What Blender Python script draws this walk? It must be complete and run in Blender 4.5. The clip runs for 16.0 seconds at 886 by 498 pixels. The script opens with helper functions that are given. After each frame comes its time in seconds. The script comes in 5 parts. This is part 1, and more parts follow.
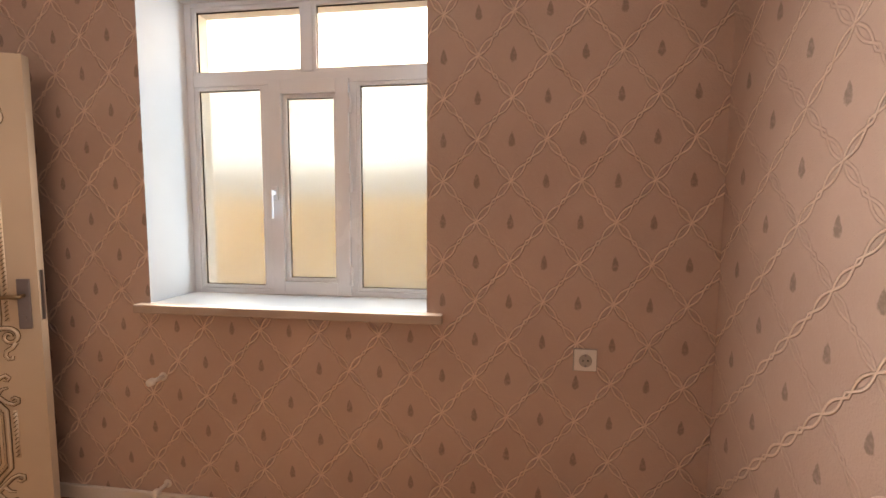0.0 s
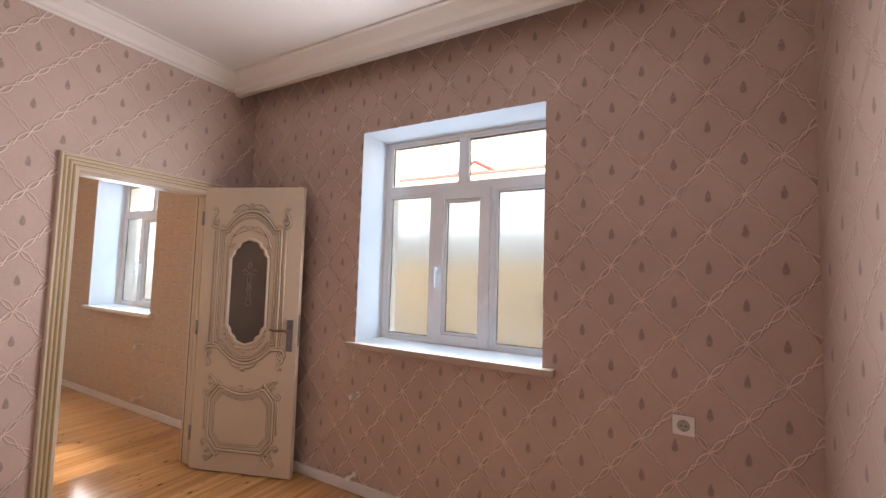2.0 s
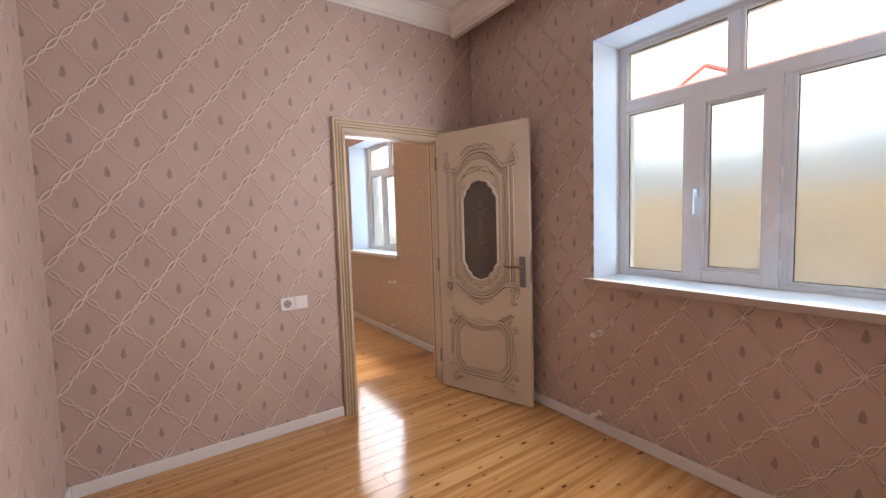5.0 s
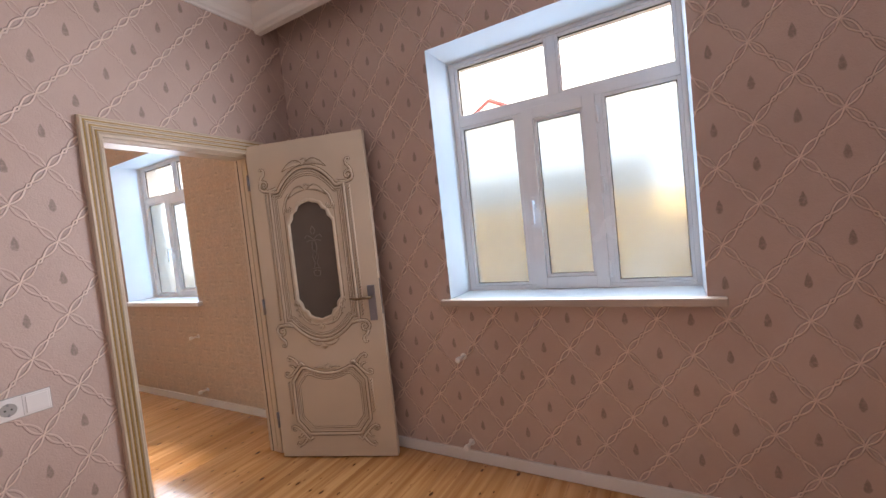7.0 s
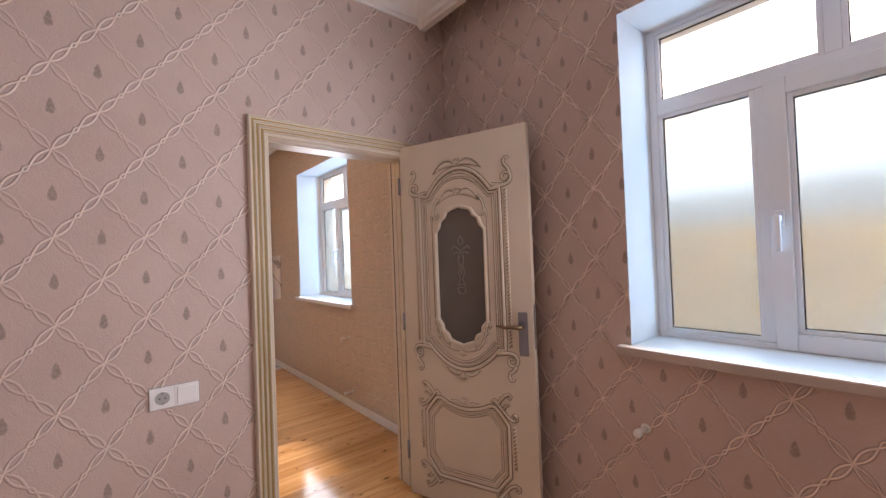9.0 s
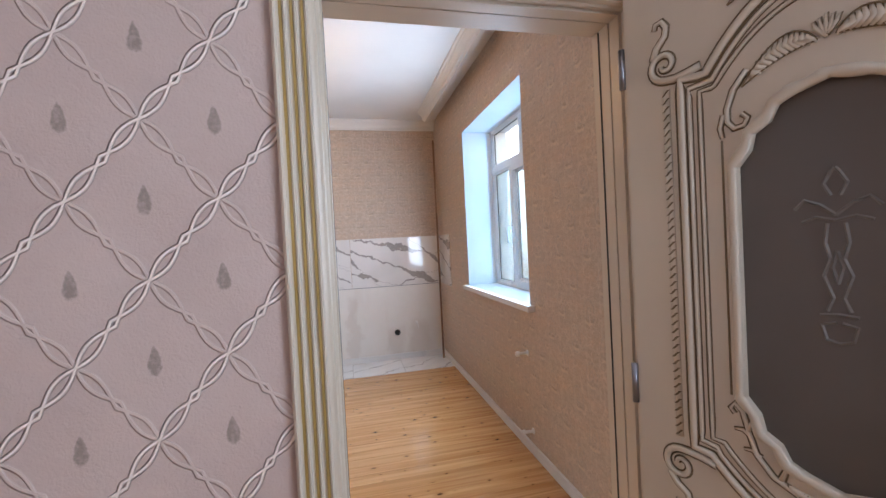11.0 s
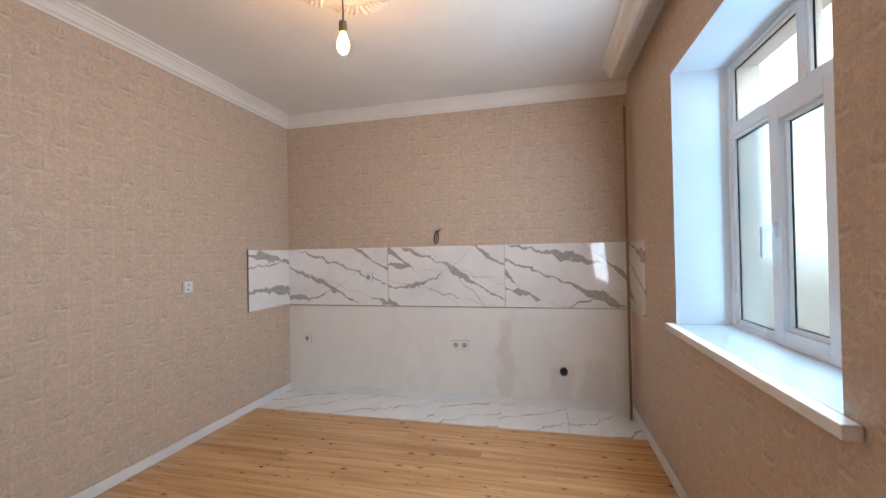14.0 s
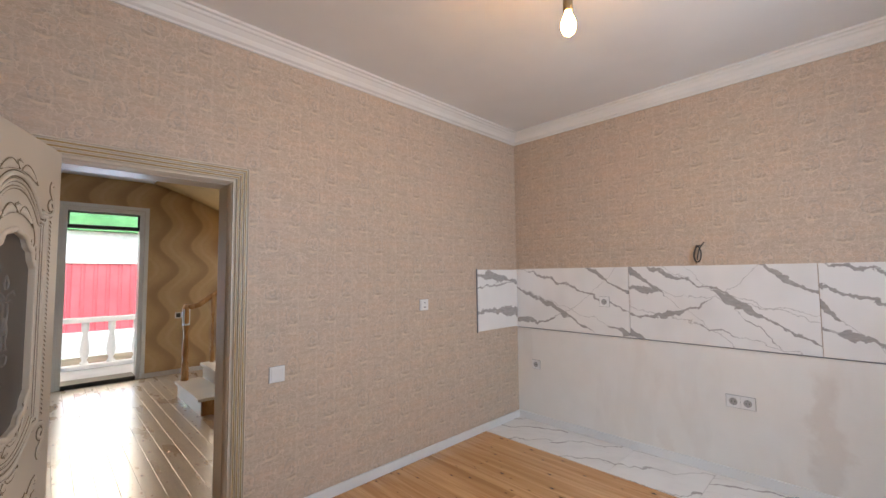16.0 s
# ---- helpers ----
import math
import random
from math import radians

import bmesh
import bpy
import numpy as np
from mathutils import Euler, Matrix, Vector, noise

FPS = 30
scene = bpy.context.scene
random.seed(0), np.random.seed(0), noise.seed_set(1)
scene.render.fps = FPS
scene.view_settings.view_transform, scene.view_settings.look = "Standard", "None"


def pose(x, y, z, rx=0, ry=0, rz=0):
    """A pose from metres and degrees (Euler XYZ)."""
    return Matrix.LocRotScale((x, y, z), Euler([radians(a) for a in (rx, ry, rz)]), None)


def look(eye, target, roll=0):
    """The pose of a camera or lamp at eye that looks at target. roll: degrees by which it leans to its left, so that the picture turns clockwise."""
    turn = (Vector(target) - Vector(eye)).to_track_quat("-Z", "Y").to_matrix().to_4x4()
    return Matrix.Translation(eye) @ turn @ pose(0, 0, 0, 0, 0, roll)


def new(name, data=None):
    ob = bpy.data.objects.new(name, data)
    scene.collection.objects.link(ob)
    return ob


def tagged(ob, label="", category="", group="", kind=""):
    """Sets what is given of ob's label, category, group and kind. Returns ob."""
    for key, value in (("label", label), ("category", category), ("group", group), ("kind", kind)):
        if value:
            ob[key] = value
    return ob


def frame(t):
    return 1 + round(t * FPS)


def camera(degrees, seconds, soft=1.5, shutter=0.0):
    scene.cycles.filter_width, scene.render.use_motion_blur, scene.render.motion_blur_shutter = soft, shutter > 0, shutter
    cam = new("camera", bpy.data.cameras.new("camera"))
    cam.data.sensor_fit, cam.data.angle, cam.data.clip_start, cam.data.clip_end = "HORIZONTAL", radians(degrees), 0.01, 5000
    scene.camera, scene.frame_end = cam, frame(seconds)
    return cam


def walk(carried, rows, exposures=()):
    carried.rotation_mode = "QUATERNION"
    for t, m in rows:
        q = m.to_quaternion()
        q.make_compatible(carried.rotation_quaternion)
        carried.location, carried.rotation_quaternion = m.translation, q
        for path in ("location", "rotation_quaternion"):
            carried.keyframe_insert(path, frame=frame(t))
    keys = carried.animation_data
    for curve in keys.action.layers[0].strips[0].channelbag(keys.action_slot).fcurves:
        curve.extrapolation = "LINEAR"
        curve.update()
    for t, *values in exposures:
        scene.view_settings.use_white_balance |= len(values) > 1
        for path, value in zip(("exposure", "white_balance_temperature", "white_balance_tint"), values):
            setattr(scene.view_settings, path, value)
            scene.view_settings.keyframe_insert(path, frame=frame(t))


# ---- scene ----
cam = camera(95.1, 16.0)
PATH = [
    (0, (0.129, 0.086, 1.372), (-0.125, 2.063, 1.212), 0.3),
    (0.5, (0.265, -0.097, 1.369), (-0.302, 1.809, 1.151), -0.9),
    (1, (0.326, -0.323, 1.366), (-0.294, 1.571, 1.199), -0.4),
    (1.5, (0.365, -0.429, 1.44), (-0.297, 1.44, 1.706), -0.0),
    (2, (0.419, -0.441, 1.452), (-0.54, 1.31, 1.573), 1.7),
    (2.5, (0.443, -0.524, 1.415), (-1.053, 0.799, 1.305), 3.2),
    (3, (0.47, -0.535, 1.387), (-1.213, 0.524, 1.167), 1.1),
    (3.5, (0.473, -0.488, 1.389), (-1.09, 0.743, 1.184), 0.1),
    (4, (0.352, -0.515, 1.387), (-1.255, 0.664, 1.221), -1.1),
    (4.2, (0.303, -0.553, 1.373), (-1.355, 0.557, 1.227), -1.7),
    (6.3, (-0.227, -0.326, 1.385), (-1.681, 1.033, 1.188), -3.2),
    (6.5, (-0.277, -0.331, 1.391), (-1.582, 1.171, 1.194), -2.5),
    (7, (-0.256, -0.347, 1.379), (-1.247, 1.387, 1.288), -6.1),
    (7.5, (-0.12, -0.361, 1.363), (-0.946, 1.459, 1.275), -3.9),
    (8, (-0.225, -0.326, 1.381), (-1.416, 1.275, 1.252), 0.4),
    (8.5, (-0.466, -0.189, 1.393), (-1.914, 1.189, 1.465), -0.9),
    (9, (-0.57, -0.008, 1.389), (-2.116, 1.261, 1.423), -2.2),
    (9.5, (-0.74, 0.186, 1.394), (-2.522, 1.093, 1.36), -1.2),
    (9.7, (-0.864, 0.269, 1.395), (-2.69, 1.082, 1.346), -1.2),
    (11.8, (-2.030, 0.866, 1.401), (-4.073, 1.088, 1.366), -3.3),
    (12, (-2.088, 0.943, 1.403), (-4.142, 1.071, 1.354), -3.1),
    (12.5, (-2.260, 1.019, 1.41), (-4.298, 0.827, 1.354), -2.1),
    (13, (-2.450, 0.988, 1.386), (-4.477, 0.789, 1.428), -2.3),
    (13.5, (-2.636, 0.957, 1.381), (-4.631, 0.677, 1.429), -2.0),
    (14, (-2.791, 0.979, 1.406), (-4.734, 0.505, 1.427), -1.1),
    (14.5, (-2.905, 0.922, 1.394), (-4.807, 0.305, 1.36), -1.2),
    (15, (-2.963, 0.819, 1.412), (-4.805, 0.041, 1.401), -1.8),
    (15.5, (-3.034, 0.805, 1.401), (-4.729, -0.255, 1.441), -1.6),
    (16, (-3.138, 0.818, 1.429), (-4.533, -0.609, 1.554), -0.6),
]
EXPOSURES = [(0.0, 1.22, 10300, 27), (1.0, 1.2, 8800, 26), (2.5, 1.18, 7600, 23), (4.0, 1.16, 7600, 23), (6.5, 1.15, 7200, 22), (9.7, 1.15, 7000, 24), (12.0, 1.2, 5300, 5), (13.0, 1.16, 5600, 7), (14.0, 1.05, 6300, 10), (14.5, 1.1, 6900, 17), (15.0, 1.08, 7500, 23), (15.5, 1.08, 7000, 16), (16.0, 1.1, 6300, 11)]
walk(cam, [(t, look(eye, target, roll)) for t, eye, target, roll in PATH], EXPOSURES)

# ---- plan, in metres ----
N = 1.72                     # inner face of the window wall
BW, BE, BS = -2.60, 0.97, -0.98      # bedroom: west, east, south
KE, KW, KS = -2.765, -6.596, -1.640   # kitchen: east, west, south
BC, KC = 2.975, 2.873        # ceilings
HS, HN, HC = -6.35, -1.838, 2.80      # hall: south, north, ceiling
D1 = (0.578, 1.386, 2.002)   # bedroom door: y, y, height
D2 = (-3.880, -3.145, 1.970) # hall door: x, x, height
D3 = (-4.130, -3.260, 2.38)  # entrance
W1 = (-1.420, -0.148, 0.963, 2.413)  # bedroom window
W2 = (-5.366, -4.044, 0.963, 2.413)  # kitchen window
W3 = (-6.00, -5.157, 0.72, 2.25)     # hall window
GLASS_Y = 2.0

# ---- light ----
world = bpy.data.worlds.new("sky")
scene.world = world
world.use_nodes = True
wn = world.node_tree.nodes
sky = wn.new("ShaderNodeTexSky")
sky.sky_type, sky.sun_disc, sky.dust_density, sky.air_density = "NISHITA", False, 6.0, 1.2
SUN_WAY = Vector((0.035, 1.0, -0.305)).normalized()
sky.sun_elevation = math.asin(-SUN_WAY.z)
sky.sun_rotation = math.atan2(-SUN_WAY.x, -SUN_WAY.y)
wn["Background"].inputs[1].default_value = 0.15
world.node_tree.links.new(sky.outputs[0], wn["Background"].inputs[0])
sun = new("sun", bpy.data.lights.new("sun", "SUN"))
sun.data.energy, sun.data.angle, sun.data.color = 5.0, radians(0.6), (1.0, 0.93, 0.82)
# daylight of the sky: before the glass and in the mouth of each window, in the entrance and in the hall window
BLUE, PALE_BLUE = (0.32, 0.65, 1.0), (0.84, 0.92, 1.0)
for x0, x1, y, z, tall, ahead, drop, watts, tint in (
        (W1[0] + 0.02, W1[1] - 0.02, GLASS_Y - 0.03, 1.70, 1.36, -1.0, 0.0, 4.6, BLUE), (W1[0] + 0.01, W1[1] - 0.01, N - 0.06, 1.70, 1.36, -1.0, 0.10, 22.5, PALE_BLUE),
        (W2[0] + 0.02, W2[1] - 0.02, GLASS_Y - 0.03, 1.70, 1.36, -1.0, 0.0, 6.2, BLUE), (W2[0] + 0.01, W2[1] - 0.01, N - 0.06, 1.70, 1.36, -1.0, 0.10, 16.5, PALE_BLUE),
        (-4.07, -3.32, HS + 0.005, 1.12, 2.0, 1.0, 0.0, 7.0, (0.48, 0.74, 1.0)), (W3[0] + 0.06, W3[1] - 0.06, HS + 0.005, 1.48, 1.4, 1.0, 0.0, 11.0, (1.0, 0.93, 0.82))):
    lamp = new("window_skylight", bpy.data.lights.new("window_skylight", "AREA"))
    lamp.data.shape, lamp.data.size, lamp.data.size_y = "RECTANGLE", x1 - x0, tall
    lamp.data.energy, lamp.data.color = watts, tint
    xc = (x0 + x1) / 2
    lamp.matrix_world = look((xc, y, z), (xc, y + ahead, z - drop))
sun.matrix_world = SUN_WAY.to_track_quat("-Z", "Y").to_matrix().to_4x4()


# ---- material helpers ----
def material(name, base=(0.8, 0.8, 0.8), rough=0.5, metal=0.0):
    m = bpy.data.materials.new(name)
    m.use_nodes = True
    p = m.node_tree.nodes["Principled BSDF"]
    p.inputs["Base Color"].default_value = (*base, 1)
    p.inputs["Roughness"].default_value = rough
    p.inputs["Metallic"].default_value = metal
    return m, m.node_tree, p


def node(tree, kind, **values):
    n = tree.nodes.new(kind)
    for key, value in values.items():
        if key == "op":
            n.operation = value
        elif key == "blend":
            n.blend_type = value
        elif key == "feature":
            n.feature = value
    return n


def feed(tree, socket, value):
    if isinstance(value, bpy.types.NodeSocket):
        tree.links.new(value, socket)
    else:
        socket.default_value = value


def calc(tree, op, a, b=0.0, c=0.0):
    n = node(tree, "ShaderNodeMath", op=op)
    for socket, value in zip(n.inputs, (a, b, c)):
        feed(tree, socket, value)
    return n.outputs[0]


def smooth(tree, value, lo, hi):
    n = tree.nodes.new("ShaderNodeMapRange")
    n.interpolation_type = "SMOOTHSTEP"
    feed(tree, n.inputs[0], value)
    n.inputs[1].default_value, n.inputs[2].default_value = lo, hi
    return n.outputs[0]


def blend(tree, factor, a, b, kind="MIX"):
    n = tree.nodes.new("ShaderNodeMix")
    n.data_type, n.blend_type = "RGBA", kind
    feed(tree, n.inputs[0], factor)
    for socket, value in ((n.inputs[6], a), (n.inputs[7], b)):
        feed(tree, socket, (*value, 1) if isinstance(value, tuple) and len(value) == 3 else value)
    return n.outputs[2]


def place(tree, scale=(1, 1, 1), shift=None):
    """Object coordinates, scaled; shift: a value added to all axes."""
    co = tree.nodes.new("ShaderNodeTexCoord").outputs["Object"]
    if shift is not None:
        add = tree.nodes.new("ShaderNodeVectorMath")
        tree.links.new(co, add.inputs[0])
        tree.links.new(shift, add.inputs[1])
        co = add.outputs[0]
    m = tree.nodes.new("ShaderNodeMapping")
    tree.links.new(co, m.inputs[0])
    m.inputs["Scale"].default_value = scale
    return m.outputs[0]


def grain(tree, co, scale, detail=3.0, rough=0.55, warp=0.0):
    n = tree.nodes.new("ShaderNodeTexNoise")
    tree.links.new(co, n.inputs["Vector"])
    n.inputs["Scale"].default_value, n.inputs["Detail"].default_value = scale, detail
    n.inputs["Roughness"].default_value, n.inputs["Distortion"].default_value = rough, warp
    return n.outputs[0]


def relief(tree, p, height, strength=0.3, distance=0.01):
    b = tree.nodes.new("ShaderNodeBump")
    b.inputs["Strength"].default_value, b.inputs["Distance"].default_value = strength, distance
    feed(tree, b.inputs["Height"], height)
    tree.links.new(b.outputs[0], p.inputs["Normal"])


def axes(tree):
    co = tree.nodes.new("ShaderNodeTexCoord").outputs["Object"]
    s = tree.nodes.new("ShaderNodeSeparateXYZ")
    tree.links.new(co, s.inputs[0])
    return s.outputs[0], s.outputs[1], s.outputs[2]


# ---- materials ----
def paint(name, base, rough=0.45, wear=0.06, bump=0.08, scale=9.0):
    m, t, p = material(name, base, rough)
    co = place(t)
    big, fine = grain(t, co, 1.7, 3), grain(t, co, scale * 14, 2)
    dark = tuple(c * (1 - 2 * wear) for c in base)
    t.links.new(blend(t, smooth(t, big, 0.3, 0.7), dark, base), p.inputs["Base Color"])
    t.links.new(calc(t, "ADD", calc(t, "MULTIPLY", big, 0.16), rough - 0.08), p.inputs["Roughness"])
    relief(t, p, fine, bump, 0.002)
    return m


def damask(name, u0, v0, way=1.0, cross=0.27):
    """Embossed paper with a lattice of chains and a small drop in each field; u runs along the wall (way: its sense),
    cross: how strongly the second set of chains is coloured and raised, after how the light picks it out.
    """
    m, t, p = material(name, (0.5, 0.38, 0.33), 0.42)
    x, y, z = axes(t)
    u = calc(t, "MULTIPLY", calc(t, "SUBTRACT", calc(t, "ADD", x, y), u0), way / 0.2698)
    v = calc(t, "MULTIPLY", calc(t, "SUBTRACT", z, v0), 1 / 0.3215)
    a, b = calc(t, "ADD", u, v), calc(t, "SUBTRACT", u, v)

    def chain(across, along):
        d = calc(t, "ABSOLUTE", calc(t, "SUBTRACT", across, calc(t, "ROUND", across)))
        f = calc(t, "ABSOLUTE", calc(t, "SUBTRACT", along, calc(t, "ROUND", along)))   # 0 at the knots, 0.5 midway
        lens = calc(t, "MULTIPLY", calc(t, "ABSOLUTE", calc(t, "SINE", calc(t, "MULTIPLY", f, 2.38 * math.pi))), 0.054)
        strand = calc(t, "ABSOLUTE", calc(t, "SUBTRACT", d, lens))
        return calc(t, "SUBTRACT", 1.0, smooth(t, strand, 0.010, 0.028))

    # second set fainter in colour and relief, imitating how light rakes the chains
    chains = calc(t, "MAXIMUM", calc(t, "MULTIPLY", chain(a, b), cross), chain(b, a))
    # the drop: a small tree-like mark in the middle of each field
    du = calc(t, "SUBTRACT", calc(t, "FRACT", calc(t, "ADD", u, 0.0)), 0.5)
    dv0 = calc(t, "SUBTRACT", calc(t, "FRACT", calc(t, "ADD", v, 0.5)), 0.5)
    du2 = calc(t, "SUBTRACT", calc(t, "FRACT", calc(t, "ADD", u, 0.5)), 0.5)
    dv2 = calc(t, "SUBTRACT", calc(t, "FRACT", v), 0.5)

    edge = grain(t, place(t), 90, 2)

    def drop(e, g):
        taper = calc(t, "SUBTRACT", 0.045, calc(t, "MULTIPLY", g, 0.26))      # widest towards the foot
        p1 = calc(t, "POWER", calc(t, "ABSOLUTE", calc(t, "DIVIDE", e, taper)), 1.8)
        p2 = calc(t, "POWER", calc(t, "ABSOLUTE", calc(t, "DIVIDE", g, 0.094)), 2.4)
        ragged = calc(t, "MULTIPLY", calc(t, "SUBTRACT", edge, 0.5), 1.1)
        return calc(t, "SUBTRACT", 1.0, smooth(t, calc(t, "ADD", calc(t, "ADD", p1, p2), ragged), 0.55, 1.15))

    drops = calc(t, "MAXIMUM", drop(du, dv0), drop(du2, dv2))
    co = place(t)
    blot, fibre, leaf = grain(t, co, 2.2, 4), grain(t, co, 160, 2), grain(t, co, 46, 3, 0.6, 0.8)
    ground = blend(t, smooth(t, blot, 0.3, 0.7), (0.475, 0.355, 0.31), (0.535, 0.41, 0.36))
    ground = blend(t, calc(t, "MULTIPLY", smooth(t, leaf, 0.5, 0.75), 0.12), ground, (0.62, 0.50, 0.45))
    ground = blend(t, calc(t, "MULTIPLY", calc(t, "POWER", chains, 1.2), 0.86), ground, (0.90, 0.75, 0.66))
    speck = calc(t, "MULTIPLY", drops, smooth(t, grain(t, co, 75, 2), 0.25, 0.6))
    ground = blend(t, calc(t, "MULTIPLY", calc(t, "ADD", speck, drops), 0.34), ground, (0.16, 0.13, 0.10))
    t.links.new(ground, p.inputs["Base Color"])
    t.links.new(calc(t, "SUBTRACT", 0.5, calc(t, "MULTIPLY", chains, 0.26)), p.inputs["Roughness"])
    height = calc(t, "ADD", calc(t, "ADD", calc(t, "MULTIPLY", chains, 1.0), calc(t, "MULTIPLY", fibre, 0.10)), calc(t, "MULTIPLY", leaf, 0.12))
    relief(t, p, height, 1.0, 0.0125)
    return m


def weave(name, u0, v0):
    """Beige kitchen paper: staggered medallions, each with a pale cup at its foot, over rows of fine woven dashes."""
    m, t, p = material(name, (0.5, 0.42, 0.34), 0.5)
    x, y, z = axes(t)
    co = place(t)
    wob = calc(t, "MULTIPLY", calc(t, "SUBTRACT", grain(t, co, 16, 2), 0.5), 0.016)
    along = calc(t, "ADD", calc(t, "SUBTRACT", calc(t, "ADD", x, y), u0), wob)
    up = calc(t, "ADD", calc(t, "SUBTRACT", z, v0), wob)
    one_minus = lambda v: calc(t, "SUBTRACT", 1.0, v)

    def cell(value, period, shift):
        """Signed distance, in metres, from the nearest line of a row of lines."""
        f = calc(t, "ADD", calc(t, "MULTIPLY", value, 1 / period), shift)
        return calc(t, "MULTIPLY", calc(t, "SUBTRACT", f, calc(t, "ROUND", f)), period)

    def motif(shift):
        e, g = cell(along, 0.2545, shift), cell(up, 0.3055, shift)
        e2 = calc(t, "MULTIPLY", e, e)
        dip = calc(t, "SUBTRACT", g, calc(t, "MULTIPLY", e2, 7.0))
        reach = one_minus(smooth(t, calc(t, "ABSOLUTE", e), 0.022, 0.042))
        cup = calc(t, "MULTIPLY", one_minus(smooth(t, calc(t, "ABSOLUTE", dip), 0.003, 0.010)), reach)
        shade = calc(t, "MULTIPLY", one_minus(smooth(t, calc(t, "ABSOLUTE", calc(t, "SUBTRACT", dip, 0.016)), 0.003, 0.012)), reach)
        r = calc(t, "SQRT", calc(t, "ADD", calc(t, "MULTIPLY", e2, 1 / 0.055 ** 2), calc(t, "POWER", calc(t, "MULTIPLY", calc(t, "ABSOLUTE", calc(t, "SUBTRACT", g, 0.055)), 1 / 0.080), 2.0)))
        rings = calc(t, "ABSOLUTE", calc(t, "SUBTRACT", calc(t, "FRACT", calc(t, "MULTIPLY", r, 1.9)), 0.5))
        ring = calc(t, "MULTIPLY", one_minus(smooth(t, rings, 0.06, 0.24)), one_minus(smooth(t, r, 1.0, 1.35)))
        return cup, shade, ring

    cup_a, shade_a, ring_a = motif(0.0)
    cup_b, shade_b, ring_b = motif(0.5)
    cup, shade, ring = calc(t, "MAXIMUM", cup_a, cup_b), calc(t, "MAXIMUM", shade_a, shade_b), calc(t, "MAXIMUM", ring_a, ring_b)
    broken = smooth(t, grain(t, co, 60, 2), 0.36, 0.60)
    row = one_minus(smooth(t, calc(t, "ABSOLUTE", cell(up, 0.03819, 0.5)), 0.003, 0.011))
    dash = calc(t, "MULTIPLY", calc(t, "MULTIPLY", row, broken), smooth(t, grain(t, place(t, (1, 1, 2.4)), 34, 2), 0.36, 0.54))
    seam = calc(t, "MULTIPLY", one_minus(smooth(t, calc(t, "ABSOLUTE", cell(along, 0.12725, 0.25)), 0.003, 0.010)), broken)
    band = one_minus(smooth(t, calc(t, "ABSOLUTE", cell(up, 0.15275, 0.5)), 0.012, 0.045))
    big, mid, fine = grain(t, co, 1.4, 3), grain(t, place(t, (1, 1, 2.2)), 21, 3, 0.6), grain(t, co, 170, 2)
    ground = blend(t, smooth(t, mid, 0.35, 0.65), (0.475, 0.375, 0.285), (0.535, 0.43, 0.335))
    ground = blend(t, calc(t, "MULTIPLY", smooth(t, big, 0.35, 0.7), 0.3), ground, (0.58, 0.43, 0.345))
    ground = blend(t, calc(t, "MULTIPLY", calc(t, "MULTIPLY", band, broken), 0.42), ground, (0.62, 0.43, 0.30))
    ground = blend(t, calc(t, "MULTIPLY", dash, 0.30), ground, (0.36, 0.29, 0.225))
    ground = blend(t, calc(t, "MULTIPLY", calc(t, "MULTIPLY", ring, broken), 0.62), ground, (0.36, 0.315, 0.27))
    ripple = t.nodes.new("ShaderNodeTexNoise")
    t.links.new(co, ripple.inputs["Vector"])
    ripple.inputs["Scale"].default_value = 22
    push = t.nodes.new("ShaderNodeVectorMath")
    push.operation = "MULTIPLY_ADD"
    t.links.new(ripple.outputs["Color"], push.inputs[0])
    push.inputs[1].default_value = (0.05, 0.05, 0.05)
    t.links.new(place(t, (1.0, 1.0, 0.75)), push.inputs[2])
    cells = t.nodes.new("ShaderNodeTexVoronoi")
    cells.feature = "DISTANCE_TO_EDGE"
    t.links.new(push.outputs[0], cells.inputs["Vector"])
    cells.inputs["Scale"].default_value = 24
    net = calc(t, "MULTIPLY", one_minus(smooth(t, cells.outputs["Distance"], 0.0, 0.075)), smooth(t, grain(t, co, 19, 2), 0.36, 0.60))
    ground = blend(t, calc(t, "MULTIPLY", net, 0.55), ground, (0.72, 0.58, 0.46))
    fleck = smooth(t, grain(t, place(t, (1, 1, 1.6)), 85, 2), 0.50, 0.64)
    ground = blend(t, calc(t, "MULTIPLY", fleck, 0.34), ground, (0.68, 0.53, 0.42))
    ground = blend(t, calc(t, "MULTIPLY", seam, 0.30), ground, (0.66, 0.55, 0.44))
    ground = blend(t, calc(t, "MULTIPLY", calc(t, "MULTIPLY", shade, broken), 0.46), ground, (0.30, 0.24, 0.18))
    ground = blend(t, calc(t, "MULTIPLY", cup, 0.42), ground, (0.74, 0.58, 0.40))
    t.links.new(ground, p.inputs["Base Color"])
    t.links.new(calc(t, "SUBTRACT", 0.54, calc(t, "MULTIPLY", calc(t, "ADD", cup, ring), 0.10)), p.inputs["Roughness"])
    lift = calc(t, "ADD", calc(t, "ADD", calc(t, "MULTIPLY", net, 0.35), calc(t, "MULTIPLY", fine, 0.35)), calc(t, "MULTIPLY", mid, 0.08))
    relief(t, p, calc(t, "SUBTRACT", lift, calc(t, "MULTIPLY", ring, 0.10)), 0.32, 0.0020)
    return m


